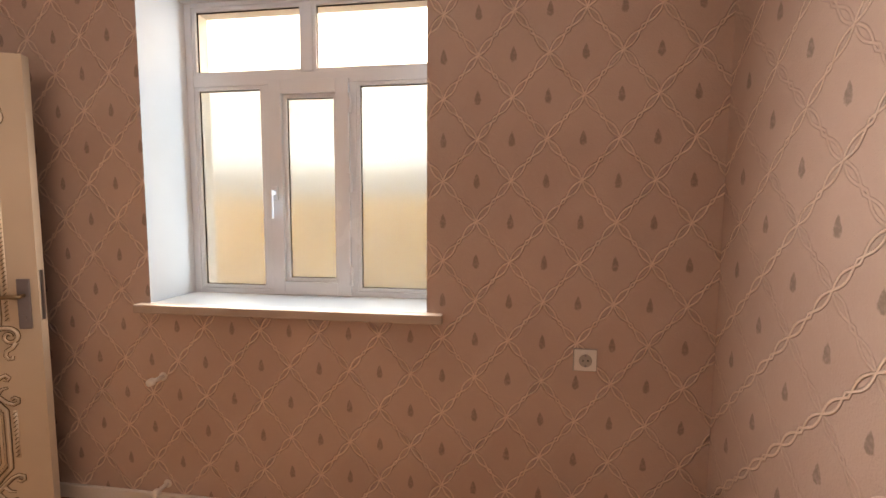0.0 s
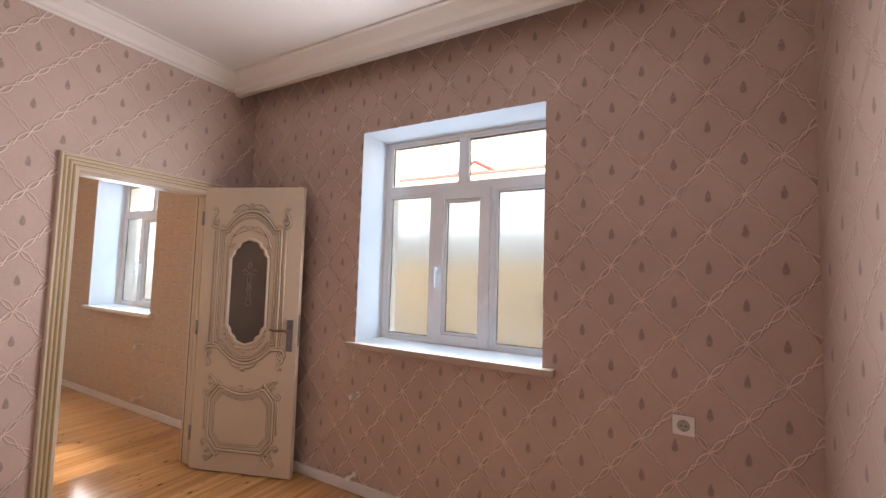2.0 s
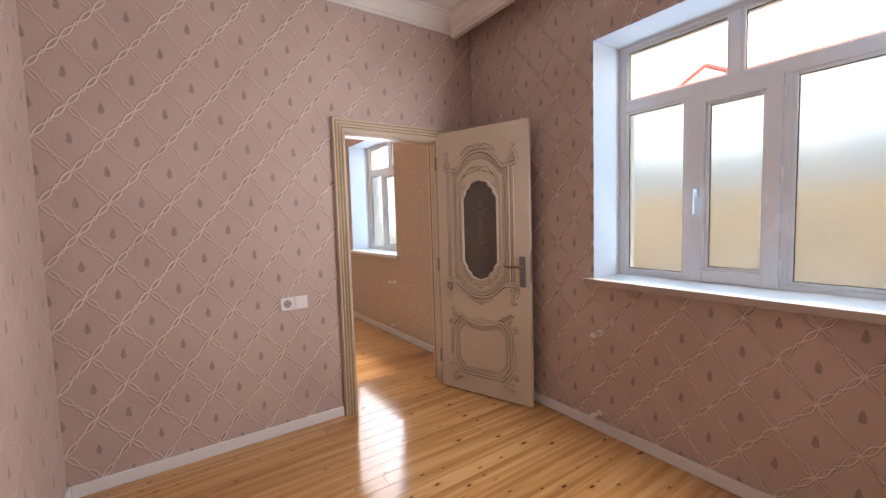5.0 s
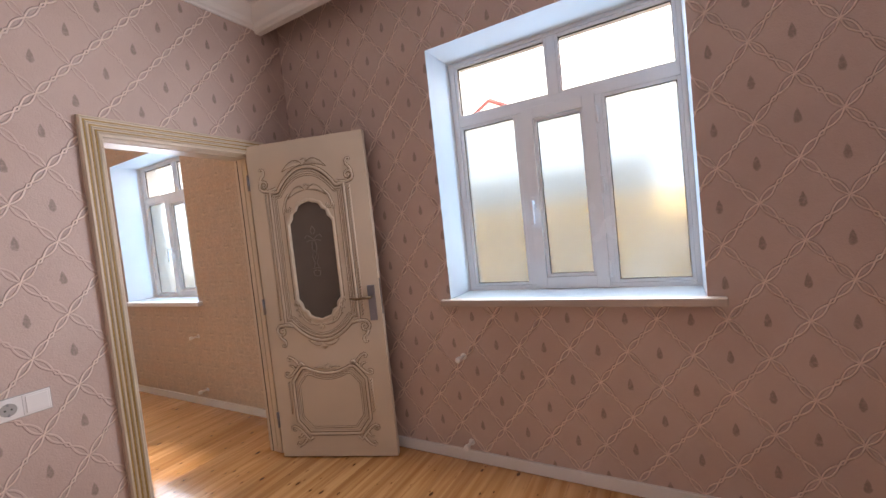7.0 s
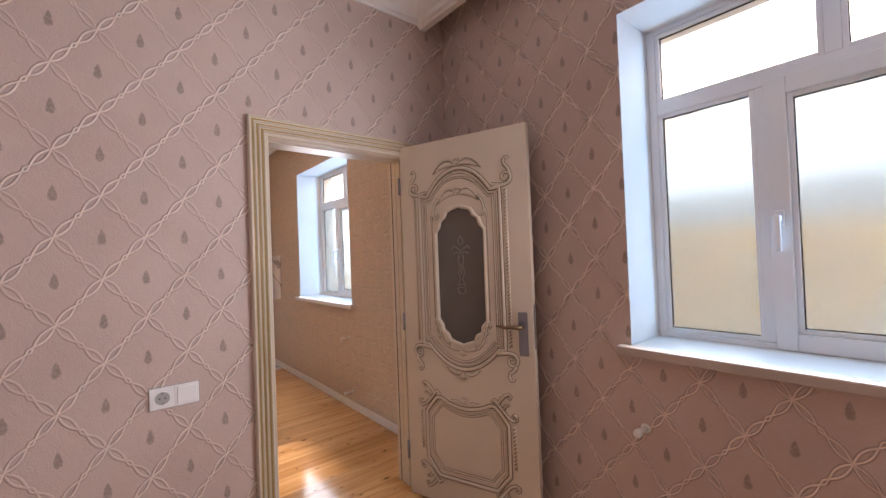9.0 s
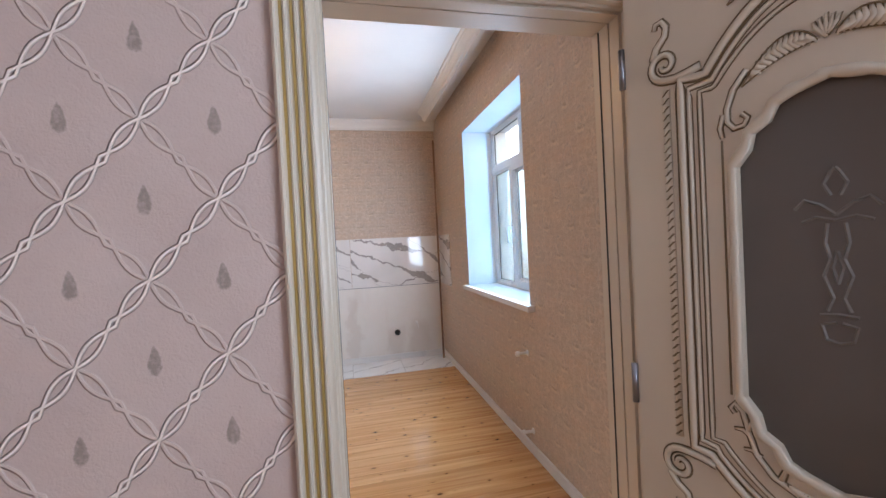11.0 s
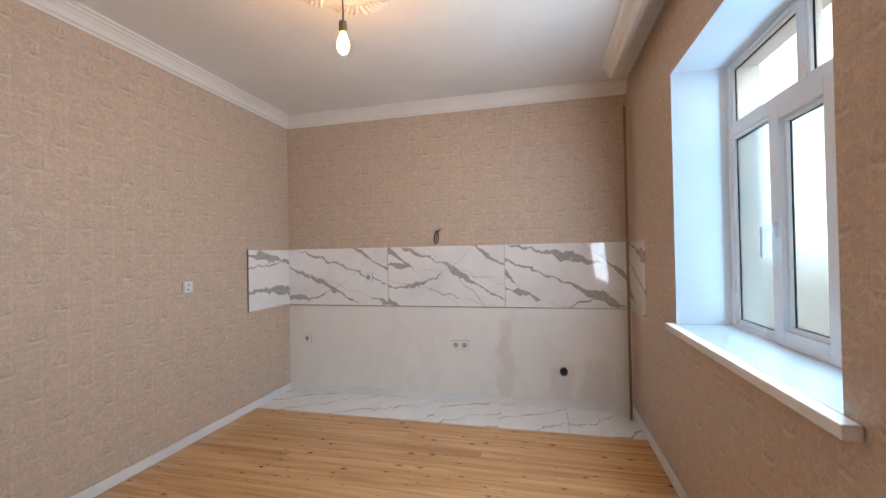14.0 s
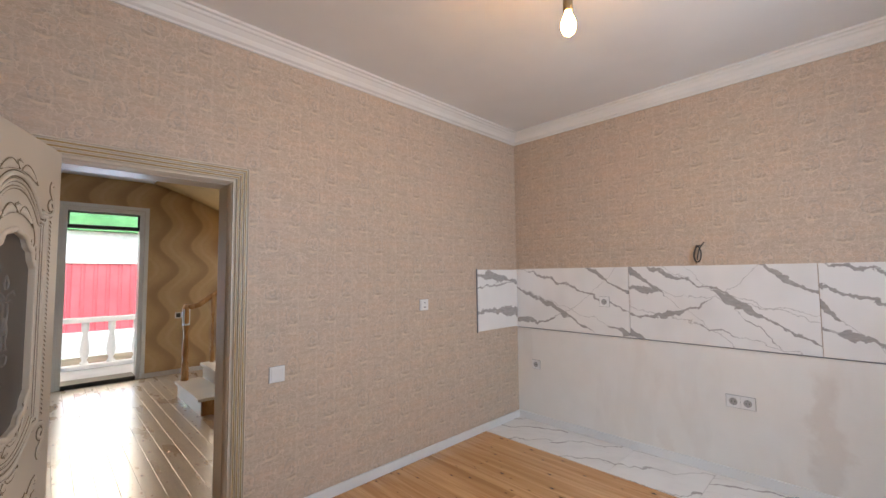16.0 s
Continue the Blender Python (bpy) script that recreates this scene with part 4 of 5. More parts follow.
            curl(side_of([(0.309, 1.790), (0.300, 1.815), (0.279, 1.838), (0.276, 1.858), (0.286, 1.874), (0.300, 1.872), (0.303, 1.860)], s), 0.0080, 0.0045)
            spin = [(cx + q[0], 0.832 + q[1]) for q in scroll(0, 0, 0.037, 7.6, math.pi / 2, -1, 22)]
            curl(side_of([(0.205, 0.862), (0.235, 0.868), (0.262, 0.870)] + spin, s), 0.0085, 0.0045)
            curl(side_of([(0.305, 0.806), (0.290, 0.782), (0.268, 0.768), (0.264, 0.748), (0.274, 0.732), (0.288, 0.734), (0.290, 0.746)], s), 0.0080, 0.0045)
            # vines that hang beside the head and stand beside the foot of the glass
            curl(side_of([(0.120, 1.700), (0.146, 1.668), (0.158, 1.632), (0.158, 1.606), (0.146, 1.590), (0.128, 1.592), (0.122, 1.606), (0.132, 1.616)], s), 0.0055, 0.0035, 0.0020)
            curl(side_of([(0.164, 1.622), (0.172, 1.596), (0.168, 1.574)], s), 0.0050, 0.0025, 0.0020)
            curl(side_of([(0.060, 0.866), (0.100, 0.884), (0.128, 0.918), (0.140, 0.960), (0.150, 1.000), (0.164, 1.014), (0.172, 1.002), (0.164, 0.992)], s), 0.0055, 0.0035, 0.0020)
            for d, z, e, h in ((0.088, 0.884, 0.072, 0.916), (0.120, 0.915, 0.150, 0.922), (0.136, 0.952, 0.166, 0.960), (0.140, 0.965, 0.128, 0.990)):
                curl(side_of([(d, z), ((d + e) / 2, (z + h) / 2 + 0.006), (e, h)], s), 0.0050, 0.0015, 0.0018)
            # ropes beside the uprights
            for z0, z1, d in ((0.90, 1.715, 0.281), (0.285, 0.500, 0.281)):
                count = int((z1 - z0) / 0.0185)
                beads.append(tube(at(side_of([(d, z0), (d, z1)], s), 0.0), 0.0085, sides=8, flat=0.6))
                for q in range(count):
                    z = z0 + (q + 0.5) * (z1 - z0) / count
                    ropes.append(tube(at([(c + s * d * reach + e, (z + h) * k) for e, h in ((-0.0085, -0.006), (-0.004, -0.0045), (0.0, 0.0), (0.004, 0.0045), (0.0085, 0.006))], 0.0042), [0.0008, 0.0022, 0.0026, 0.0022, 0.0008], sides=5))
        # crests of leaves: over the arch, over the glass, under the glass, under the belly, on the lower panel
        for cz, w, h, drop in ((1.874, 0.150, 0.036, 0.032), (1.712, 0.130, 0.038, 0.044), (0.868, 0.085, -0.012, -0.012), (0.742, 0.105, -0.020, -0.022), (0.574, 0.085, 0.010, -0.014)):
            for s in (-1, 1):
                rimline, low, ribs = wing(c, cz * k, s, w * reach, h, drop)
                lines += [tube(at(rimline, 0.004), 0.0018, sides=4), tube(at(low, 0.003), 0.0018, sides=4)]
                for q, rib in enumerate(ribs):
                    leaves.append(tube(at(rib, 0.0), [0.005, 0.0085, 0.0035], sides=6, flat=1.0))
                    lines.append(tube(at([(x + s * 0.0045, z) for x, z in rib], 0.0030), 0.0013, sides=4))
            up = 1 if h > 0 else -1
            for q in (-2, -1, 0, 1, 2):
                petal = [(c, cz * k), (c + q * 0.007, cz * k + up * 0.020), (c + q * 0.009, cz * k + up * (0.040 - 0.004 * abs(q)))]
                leaves.append(tube(at(petal, 0.003), [0.003, 0.0050, 0.002], sides=6))
                lines.append(tube(at([(x + 0.004, z) for x, z in petal], 0.005), 0.0013, sides=4))
        # scalloped rim of the glass, with straight fillets at its sides
        rim_pts = [(c + (x - c) * 1.06, mid[1] + (z - mid[1]) * 1.016) for x, z in outline]
        fine_rim = []
        for i in range(n):
            a, b = Vector(rim_pts[i]), Vector(rim_pts[(i + 1) % n])
            steps = max(2, int((b - a).length / 0.006))
            fine_rim += [tuple(a.lerp(b, q / steps)) for q in range(steps)]
        leaves.append(tube(at(fine_rim, 0.001), [0.0085 + (0.0035 * abs(math.sin(0.30 * q)) if abs(z - mid[1]) > 0.24 else 0.0) for q, (x, z) in enumerate(fine_rim)], sides=8, closed=True, flat=0.7))
        for s in (-1, 1):
            lines.append(tube(at(side_of([(0.170, 1.03), (0.170, 1.57)], s), 0.0), 0.0024, sides=4))
        # lower panel: cut corners, sagging head
        head = [(0.150 * q / 10, 0.546 + 0.040 * (q / 10) ** 2) for q in range(1, 11)]
        panel = head + [(0.178, 0.585), (0.215, 0.545), (0.249, 0.500), (0.249, 0.470), (0.249, 0.270), (0.249, 0.240), (0.215, 0.200), (0.178, 0.152), (0.150, 0.150), (0.05, 0.150)]
        moulding(both(panel))
        moulding(both([(d * 0.84, 0.366 + (z - 0.366) * 0.80) for d, z in panel]), 0.0035, 0.0016)
        moulding(both([(d * 0.935, 0.366 + (z - 0.366) * 0.915) for d, z in panel]), 0.0030, 0.0007)
        for s in (-1, 1):
            for f in (1, -1):
                turn = lambda pts: side_of([(d, 0.366 + f * (z - 0.366)) for d, z in pts], s)
                curl(turn([(0.160, 0.604), (0.178, 0.622), (0.196, 0.600), (0.222, 0.570), (0.252, 0.540), (0.278, 0.528), (0.296, 0.536), (0.297, 0.552), (0.284, 0.560), (0.272, 0.552)]), 0.0085, 0.0045)
                curl(turn([(0.196, 0.606), (0.212, 0.630), (0.236, 0.652), (0.258, 0.662), (0.270, 0.650), (0.262, 0.638), (0.250, 0.642)]), 0.0080, 0.0040)
                curl(turn([(0.222, 0.578), (0.240, 0.600), (0.262, 0.606)]), 0.0070, 0.0020)
        part("moulding", join(*beads), CREAM, top, "raised cream beading", True)
        part("patina_line", join(*lines), PATINA, top, "brown patina along the carving")
        part("rope_carving", join(*ropes), PATINA, top, "slanting rope strokes in brown")
        part("leaf_carving", join(*leaves), CREAM, top, "carved acanthus leaves", True)
        etch = [tube([(x, 0.0165 if sign < 0 else 0.0235, z) for x, z in pts], 0.0032, sides=4) for pts in
                [[(c + q * d, g1 - z) for d, z in shape] for q in (-1, 1) for shape in
                 (((0.0, 0.235), (0.022, 0.215), (0.044, 0.205), (0.058, 0.222)), ((0.0, 0.245), (0.026, 0.238), (0.048, 0.246)), ((0.006, 0.20), (0.016, 0.178), (0.006, 0.158), (0.0, 0.15)),
                  ((0.012, 0.25), (0.016, 0.285), (0.009, 0.315), (0.019, 0.345), (0.007, 0.385), (0.016, 0.41)), ((0.0, 0.30), (0.007, 0.33), (0.0, 0.36)), ((0.0, 0.415), (0.026, 0.418)),
                  ((0.004, 0.43), (0.024, 0.436), (0.018, 0.462), (0.0, 0.468)))]]
        part("etching", join(*etch), ETCH, top, "pale etched ornament on the glass")
        # lock plate and lever
        hx, hz = width - 0.052, 1.0 * k
        plate = part("lock_plate", soft_box(hx - 0.024, hx + 0.024, face + sign * 0.001 - (0.008 if sign < 0 else 0), face + sign * 0.001 + (0.008 if sign > 0 else 0), hz - 0.135, hz + 0.085, 0.004), STEEL, top, "satin steel lock plate")
        y = face + sign * 0.05
        part("lever", join(tube([(hx, face + sign * 0.008, hz + 0.012), (hx, y, hz + 0.012)], 0.009, up=(0, 0, 1), sides=8),
                           tube([(hx + 0.004, y, hz + 0.012), (hx - 0.03, y, hz + 0.014), (hx - 0.08, y + sign * 0.004, hz + 0.010), (hx - 0.125, y, hz + 0.016)], [0.010, 0.009, 0.008, 0.006], sides=8)), BRONZE, plate, "aged bronze lever", True)
        part("cylinder", tube([(hx, face + sign * 0.007, hz - 0.085), (hx, face + sign * 0.014, hz - 0.085)], 0.011, up=(0, 0, 1), sides=12), STEEL, plate)
    part("edge_plate", box(width - 0.0005, width + 0.002, 0.010, 0.030, 0.90 * k, 1.12 * k), STEEL, top, "steel lock edge plate")
    for z in (0.25, 1.0, 1.8):
        part("hinge", tube([(-0.006, -0.006, z - 0.05), (-0.006, -0.006, z + 0.05)], 0.008, sides=8), STEEL, top, round_off=True)
    return top


door_leaf("door_1", pose(-2.582, 1.335, 0.009, 0, 0, 19.5), 0.782, 2.03, "cream carved wooden door with dark etched glass, standing open")
door_leaf("door_2", pose(-3.130, KS + 0.032, 0.009, 0, 0, 70.0), 0.69, 1.965, "cream carved wooden door to the hall, standing open")


# ---- sockets, switches and stubs ----
def wall_pose(x, y, z, facing):
    """Local x runs along the wall, local -y out of it."""
    return pose(x, y, z, 0, 0, {"south": 0, "east": 90, "north": 180}[facing])


def socket_face(parent, u, s=1.0):
    """A round recessed socket with two pin holes."""
    part("rim", moved(lathe([(0.030 * s, -0.0135), (0.030 * s, -0.0095), (0.026 * s, -0.0095), (0.026 * s, -0.0135)], 24, "y", True), pose(u, 0, 0)), PLASTIC, parent)
    # grey disc carries the shade inside the recess
    part("recess", moved(lathe([(0.0255 * s, -0.0122), (0.0255 * s, -0.0118)], 24, "y"), pose(u, 0, 0)), GREY, parent, "socket recess with its shade in the grey")
    # dark discs stand for the shade in the pin holes
    for dx in (-0.0095, 0.0095):
        part("pin_hole", moved(lathe([(0.0035, -0.0132), (0.0035, -0.012)], 8, "y"), pose(u + dx * s, 0, 0)), DARK, parent)
    for z0 in (0.016 * s, -0.026 * s):
        part("earth_clip", box(u - 0.003, u + 0.003, -0.0142, -0.012, z0, z0 + 0.010 * s), STEEL, parent)


def plate(name, m, units, size, label, category):
    """A white wall plate; units: one letter each, s for a socket, k for a key."""
    top = empty(name, m, label, category)
    w = size * len(units)
    part("plate", soft_box(-w / 2, w / 2, -0.010, -0.003, -size / 2, size / 2, 0.003), PLASTIC, top)
    # thin grey rim painted as the shadow line round the plate
    part("back_frame", box(-w / 2 - 0.003, w / 2 + 0.003, -0.0032, 0.0, -size / 2 - 0.003, size / 2 + 0.003), GREY, top, "grey rim painted as the shadow round the plate")
    for i, u in enumerate(units):
        x = -w / 2 + size * (i + 0.5)
        if u == "s":
            socket_face(top, x, size / 0.086)
        else:
            part("key", soft_box(x - size * 0.40, x + size * 0.40, -0.0145, -0.0095, -size * 0.40, size * 0.40, 0.002), PLASTIC, top)
        if i:
            part("gap", box(-w / 2 + size * i - 0.0007, -w / 2 + size * i + 0.0007, -0.0104, -0.010, -size * 0.46, size * 0.46), GREY, top)
    return top


# plastic grey, also used for painted shade on the plates
GREY = paint("grey_plastic_and_shade", (0.38, 0.37, 0.36), 0.4, 0.05, 0.02)
plate("wall_socket", wall_pose(0.491, N, 0.806, "south"), "s", 0.086, "white single socket on the embossed paper", "socket")
plate("socket_with_switch", wall_pose(BW, 0.187, 0.853, "east"), "sk", 0.086, "white socket and switch in one double plate", "socket")
plate("light_switch", wall_pose(-4.142, KS, 0.845, "north"), "k", 0.09, "white light switch on beige kitchen paper", "switch")
small = plate("thermostat_plate", wall_pose(-5.317, KS, 1.187, "north"), "k", 0.085, "small white plate with dark marks on beige paper", "switch")
part("mark", box(-0.005, 0.005, -0.0153, -0.0146, 0.012, 0.020), DARK, small, "dark dot")
part("mark", box(-0.012, 0.012, -0.0153, -0.0146, -0.022, -0.015), DARK, small, "dark dash")
plate("marble_socket", wall_pose(KW + 0.012, -0.724, 1.180, "east"), "s", 0.082, "white single socket set in the marble tiles", "socket")
plate("corner_socket", wall_pose(KW + 0.006, -1.426, 0.544, "east"), "s", 0.082, "white single socket on the whitewashed wall", "socket")
plate("double_socket", wall_pose(KW + 0.006, 0.204, 0.529, "east"), "ss", 0.082, "white double socket on the whitewashed wall", "socket")


def stub(name, x, z, length, label):
    """A capped pipe end that sticks out of the window wall for a radiator."""
    top = empty(name, pose(x, N, z), label, "pipe stub", "radiator pipe stubs")
    part("collar", lathe([(0.020, -0.004), (0.020, 0.0)], 16, "y"), PLASTIC, top, round_off=False)
    part("pipe", lathe([(0.010, -length + 0.028), (0.010, -0.003)], 14, "y"), PLASTIC, top)
    part("cap", lathe([(0.006, -length), (0.0155, -length + 0.003), (0.017, -length + 0.008), (0.017, -length + 0.026), (0.012, -length + 0.030)], 16, "y"), PLASTIC, top, "white plastic cap")
    return top


for x, z in ((-1.375, 0.632), (-1.380, 0.114), (-4.116, 0.648), (-4.082, 0.150)):
    stub("pipe_stub", x, z, 0.085, "white capped radiator pipe stub on the wall")

# ---- kitchen wall: whitewash, tiles, pipes ----
thing("trim_whitewash", box(KW, KW + 0.006, KS, N, 0.069, 0.893), STAINED, "whitewashed lower kitchen wall with damp stains", "wall finish", kind="structure")


def marble_tile(parent, x0, x1, y0, y1, z0, z1, origin, mat):
    ob = part("tile", moved(soft_box(x0, x1, y0, y1, z0, z1, 0.0015), pose(-origin[0], -origin[1], -origin[2])), mat, parent)
    ob.location = origin


splash = empty("backsplash", None, "polished white marble tiles with grey veins", "backsplash", kind="structure")
Z0, Z1 = 0.895, 1.475
for y0, y1 in ((KS, -0.518), (-0.516, 0.639), (0.641, N)):
    marble_tile(splash, KW, KW + 0.011, y0 + 0.001, y1 - 0.001, Z0, Z1, (KW, (y1 - 1.157) if y0 == KS else y0, Z0), TILE_A if y0 == KS else TILE_B if y1 < 1 else TILE_C)
marble_tile(splash, KW + 0.012, -5.967, KS, KS + 0.011, Z0 + 0.008, Z1 - 0.006, (-5.967, KS, Z0), TILE_SIDE)
marble_tile(splash, KW + 0.012, -6.055, N - 0.011, N, Z0 + 0.0, Z1, (KW - 0.1, N, Z0), TILE_C)
part("trim_strip", join(box(KW + 0.0005, KW + 0.0125, KS + 0.012, N - 0.012, Z0 - 0.006, Z0 - 0.001), box(-5.967, -5.962, KS, KS + 0.013, Z0, Z1)), STEEL, splash, "thin metal tile edging")

pipes = empty("heating_pipes", pose(-6.435, 1.672, 0), "pair of thin brown riser pipes in the corner", "pipes")
for dx, dy in ((-0.027, 0.004), (0.027, -0.006)):
    part("pipe", tube([(dx, dy, 0.004), (dx, dy, 2.60)], 0.0115, up=(0, 1, 0), sides=12), PIPE, pipes, round_off=True)

cable = empty("wire_loop", pose(KW, -0.008, 1.572), "loose loop of dark cable hanging from the wall", "cable")
loop = [(0.004 + 0.035 * math.sin(math.pi * k / 24), -0.012 + 0.030 * math.sin(2 * math.pi * k / 24) + 0.0012 * k, 0.062 * math.cos(2 * math.pi * k / 24) - 0.01) for k in range(25)]
part("cable", tube(loop, 0.0045, up=(1, 0, 0.15), sides=6), DARK, cable, round_off=True)
part("cable_tail", tube([(0.01, -0.006, -0.055), (0.03, 0.004, -0.02), (0.035, 0.018, 0.03), (0.02, 0.045, 0.075)], 0.004, up=(1, 0, 0.1), sides=6), DARK, cable, round_off=True)
part("cable_end", tube([(0.0, -0.012, 0.05), (0.015, -0.02, -0.03), (0.03, -0.008, -0.085)], 0.004, up=(1, 0, 0.1), sides=6), PIPE, cable, round_off=True)

drain = empty("drain_pipe", pose(KW + 0.006, 1.147, 0.327), "open end of a dark drain pipe in the wall", "drain")
part("ring", lathe([(0.034, 0.0), (0.034, 0.020), (0.027, 0.022), (0.027, 0.001)], 24, "x", True), DARK, drain)
# flat black disc stands for the shade inside the pipe
part("bore", lathe([(0.0265, 0.0005), (0.0265, 0.002)], 24, "x"), SEAL, drain)
tap = empty("tap_stub", pose(KW + 0.006, 1.386, 0.426), "small white capped water stub on the wall", "pipe stub")
part("stub", lathe([(0.013, 0.0), (0.013, 0.030), (0.010, 0.033)], 16, "x"), PLASTIC, tap)
part("tail", tube([(0.012, 0.004, -0.012), (0.02, 0.014, -0.045), (0.012, 0.018, -0.075)], 0.005, up=(1, 0, 0), sides=6), PLASTIC, tap)

# ---- ceiling lamp and rose ----
ROSE = Vector((-4.745, -0.020, KC))
rose = empty("ceiling_rose", pose(*ROSE), "round white plaster ceiling rose with leaf scrolls", "ceiling rose")
part("disc", lathe([(0.275, 0.0), (0.272, -0.008), (0.25, -0.014), (0.205, -0.012), (0.195, -0.020), (0.175, -0.021), (0.165, -0.014), (0.10, -0.016), (0.085, -0.024), (0.06, -0.026), (0.052, -0.016), (0.05, -0.016)], 64), MOULD, rose, round_off=True)
for base in (95.0, 180.0, 265.0):
    for k in range(-4, 5):
        w, side = radians(base + 6.5 * k), 1 if k > 0 else -1 if k < 0 else 0
        size = 1.0 - 0.09 * abs(k)
        at = lambda rr, turn, z: ((rr) * math.cos(w + side * turn), rr * math.sin(w + side * turn), z)
        part("leaf", tube([at(0.215, 0.0, -0.016), at(0.245, 0.03, -0.026), at(0.245 + 0.045 * size, 0.09, -0.022), at(0.245 + 0.060 * size, 0.17, -0.010)], [0.010, 0.015 * size, 0.013 * size, 0.004], up=(0, 0, 1), sides=8, flat=0.8), MOULD, rose, round_off=True)
lamp = empty("pendant_bulb", pose(ROSE.x, ROSE.y, KC), "lit frosted bulb hanging on a short dark cord", "pendant lamp")
part("hook", lathe([(0.020, -0.024), (0.016, -0.040), (0.007, -0.048)], 20), GREY, lamp)
part("cord", tube([(0, 0, -0.045), (0.004, 0.002, -0.12), (-0.002, 0.001, -0.18), (0, 0, -0.234)], 0.0042, up=(0, 1, 0), sides=8), DARK, lamp, round_off=True)
part("lamp_holder", lathe([(0.008, -0.224), (0.019, -0.230), (0.021, -0.247), (0.021, -0.287), (0.017, -0.290)], 20), PATINA, lamp, "brown lamp holder", True)
part("bulb", lathe([(0.014, -0.290), (0.016, -0.304), (0.026, -0.324), (0.032, -0.350), (0.031, -0.370), (0.022, -0.390), (0.008, -0.400)], 24), FROSTED_BULB, lamp, "glowing warm bulb", True)

# ---- hall: entrance, stair ----
ent = empty("door_3", None, "white entrance frame with a glazed transom, door swung away", "door", kind="structure")
x0, x1, h = D3
part("door_frame", join(soft_box(x0, x0 + 0.05, HS - 0.20, HS - 0.02, 0, h), soft_box(x1 - 0.05, x1, HS - 0.20, HS - 0.02, 0, h), soft_box(x0 + 0.05, x1 - 0.05, HS - 0.20, HS - 0.02, h - 0.05, h)), PVC, ent)
part("transom_bar", soft_box(x0 + 0.05, x1 - 0.05, HS - 0.15, HS - 0.07, 2.10, 2.15), DARK, ent, "dark transom bar")
part("transom_frame", join(box(x0 + 0.05, x0 + 0.07, HS - 0.13, HS - 0.09, 2.15, h - 0.05), box(x1 - 0.07, x1 - 0.05, HS - 0.13, HS - 0.09, 2.15, h - 0.05), box(x0 + 0.07, x1 - 0.07, HS - 0.13, HS - 0.09, h - 0.07, h - 0.05)), DARK, ent)
pane = part("pane", box(x0 + 0.07, x1 - 0.07, HS - 0.112, HS - 0.108, 2.15, h - 0.07), CLEAR, ent)
pane.visible_shadow = False
part("threshold", soft_box(x0 + 0.05, x1 - 0.05, HS - 0.34, HS - 0.01, -0.02, 0.055), DARK, ent, "dark raised threshold")
part("trim", join(soft_box(x0 - 0.05, x0, HS, HS + 0.015, 0.0, h + 0.05), soft_box(x1, x1 + 0.05, HS, HS + 0.015, 0.0, h + 0.05), soft_box(x0, x1, HS, HS + 0.015, h, h + 0.05)), PVC, ent)

hall_win = empty("window_3", None, "white plastic hall window behind the stair", "window", kind="structure")
a, b, c, d = W3
part("window_frame", join(soft_box(a, a + 0.05, HS - 0.2, HS - 0.13, c, d), soft_box(b - 0.05, b, HS - 0.2, HS - 0.13, c, d), soft_box(a + 0.05, b - 0.05, HS - 0.2, HS - 0.13, c, c + 0.05), soft_box(a + 0.05, b - 0.05, HS - 0.2, HS - 0.13, d - 0.05, d), soft_box(a + 0.05, b - 0.05, HS - 0.2, HS - 0.13, 1.72, 1.78)), PVC, hall_win)
for q0, q1 in ((c + 0.05, 1.72), (1.78, d - 0.05)):
    pane = part("pane", box(a + 0.05, b - 0.05, HS - 0.167, HS - 0.163, q0, q1), CLEAR, hall_win)
    pane.visible_shadow = False

stair = empty("staircase", pose(-4.29, -3.96, 0), "pale wooden stair with a turned newel and handrail", "staircase")
RISE, GO = 0.180, 0.26
for k in range(7):
    deep = 1.06 if k == 0 else 1.04
    part("riser", box(-GO * k - 2.2 + GO * k, -GO * k - 0.03, -deep + 0.02, -0.02, 0.0 if k == 0 else RISE * k + 0.001, RISE * (k + 1) - 0.036), PALE_STEP, stair, "pale painted riser")
    part("stringer", box(-GO * k - 2.2 + GO * k, -GO * k - 0.032, -0.0195, -0.004, 0.0 if k == 0 else RISE * k + 0.001, RISE * (k + 1) - 0.036), TREAD, stair, "brown wooden end of the step")
    part("tread", soft_box(-GO * k - GO - 0.06, -GO * k, -deep, 0.0, RISE * (k + 1) - 0.035, RISE * (k + 1), 0.008), PALE_STEP, stair, "pale tread with a rounded nose")


def turned(hh, r):
    """The outline of a turned post: square foot and head, with beads and a slim waist."""
    return [(r, 0), (r, hh * 0.16), (r * 0.65, hh * 0.18), (r * 0.95, hh * 0.21), (r * 0.55, hh * 0.25), (r * 0.85, hh * 0.38), (r * 0.60, hh * 0.55), (r * 0.62, hh * 0.66), (r * 0.95, hh * 0.70), (r * 0.65, hh * 0.73), (r, hh * 0.75), (r, hh * 0.95), (r * 0.5, hh)]


newel = part("newel", moved(lathe(turned(0.92, 0.042), 14), pose(-0.09, -1.00, RISE)), TREAD, stair, "turned newel post", True)
part("newel_panel", moved(soft_box(-0.034, 0.034, -0.034, 0.034, 0.66, 0.86, 0.006), pose(-0.09, -1.00, RISE)), PVC, newel, "pale square newel head")
for k in (1, 2, 3, 4):
    part("baluster", moved(lathe(turned(0.86, 0.024), 12), pose(-0.12 - GO * k, -0.98, RISE * (k + 1))), TREAD, stair, "turned baluster", True)
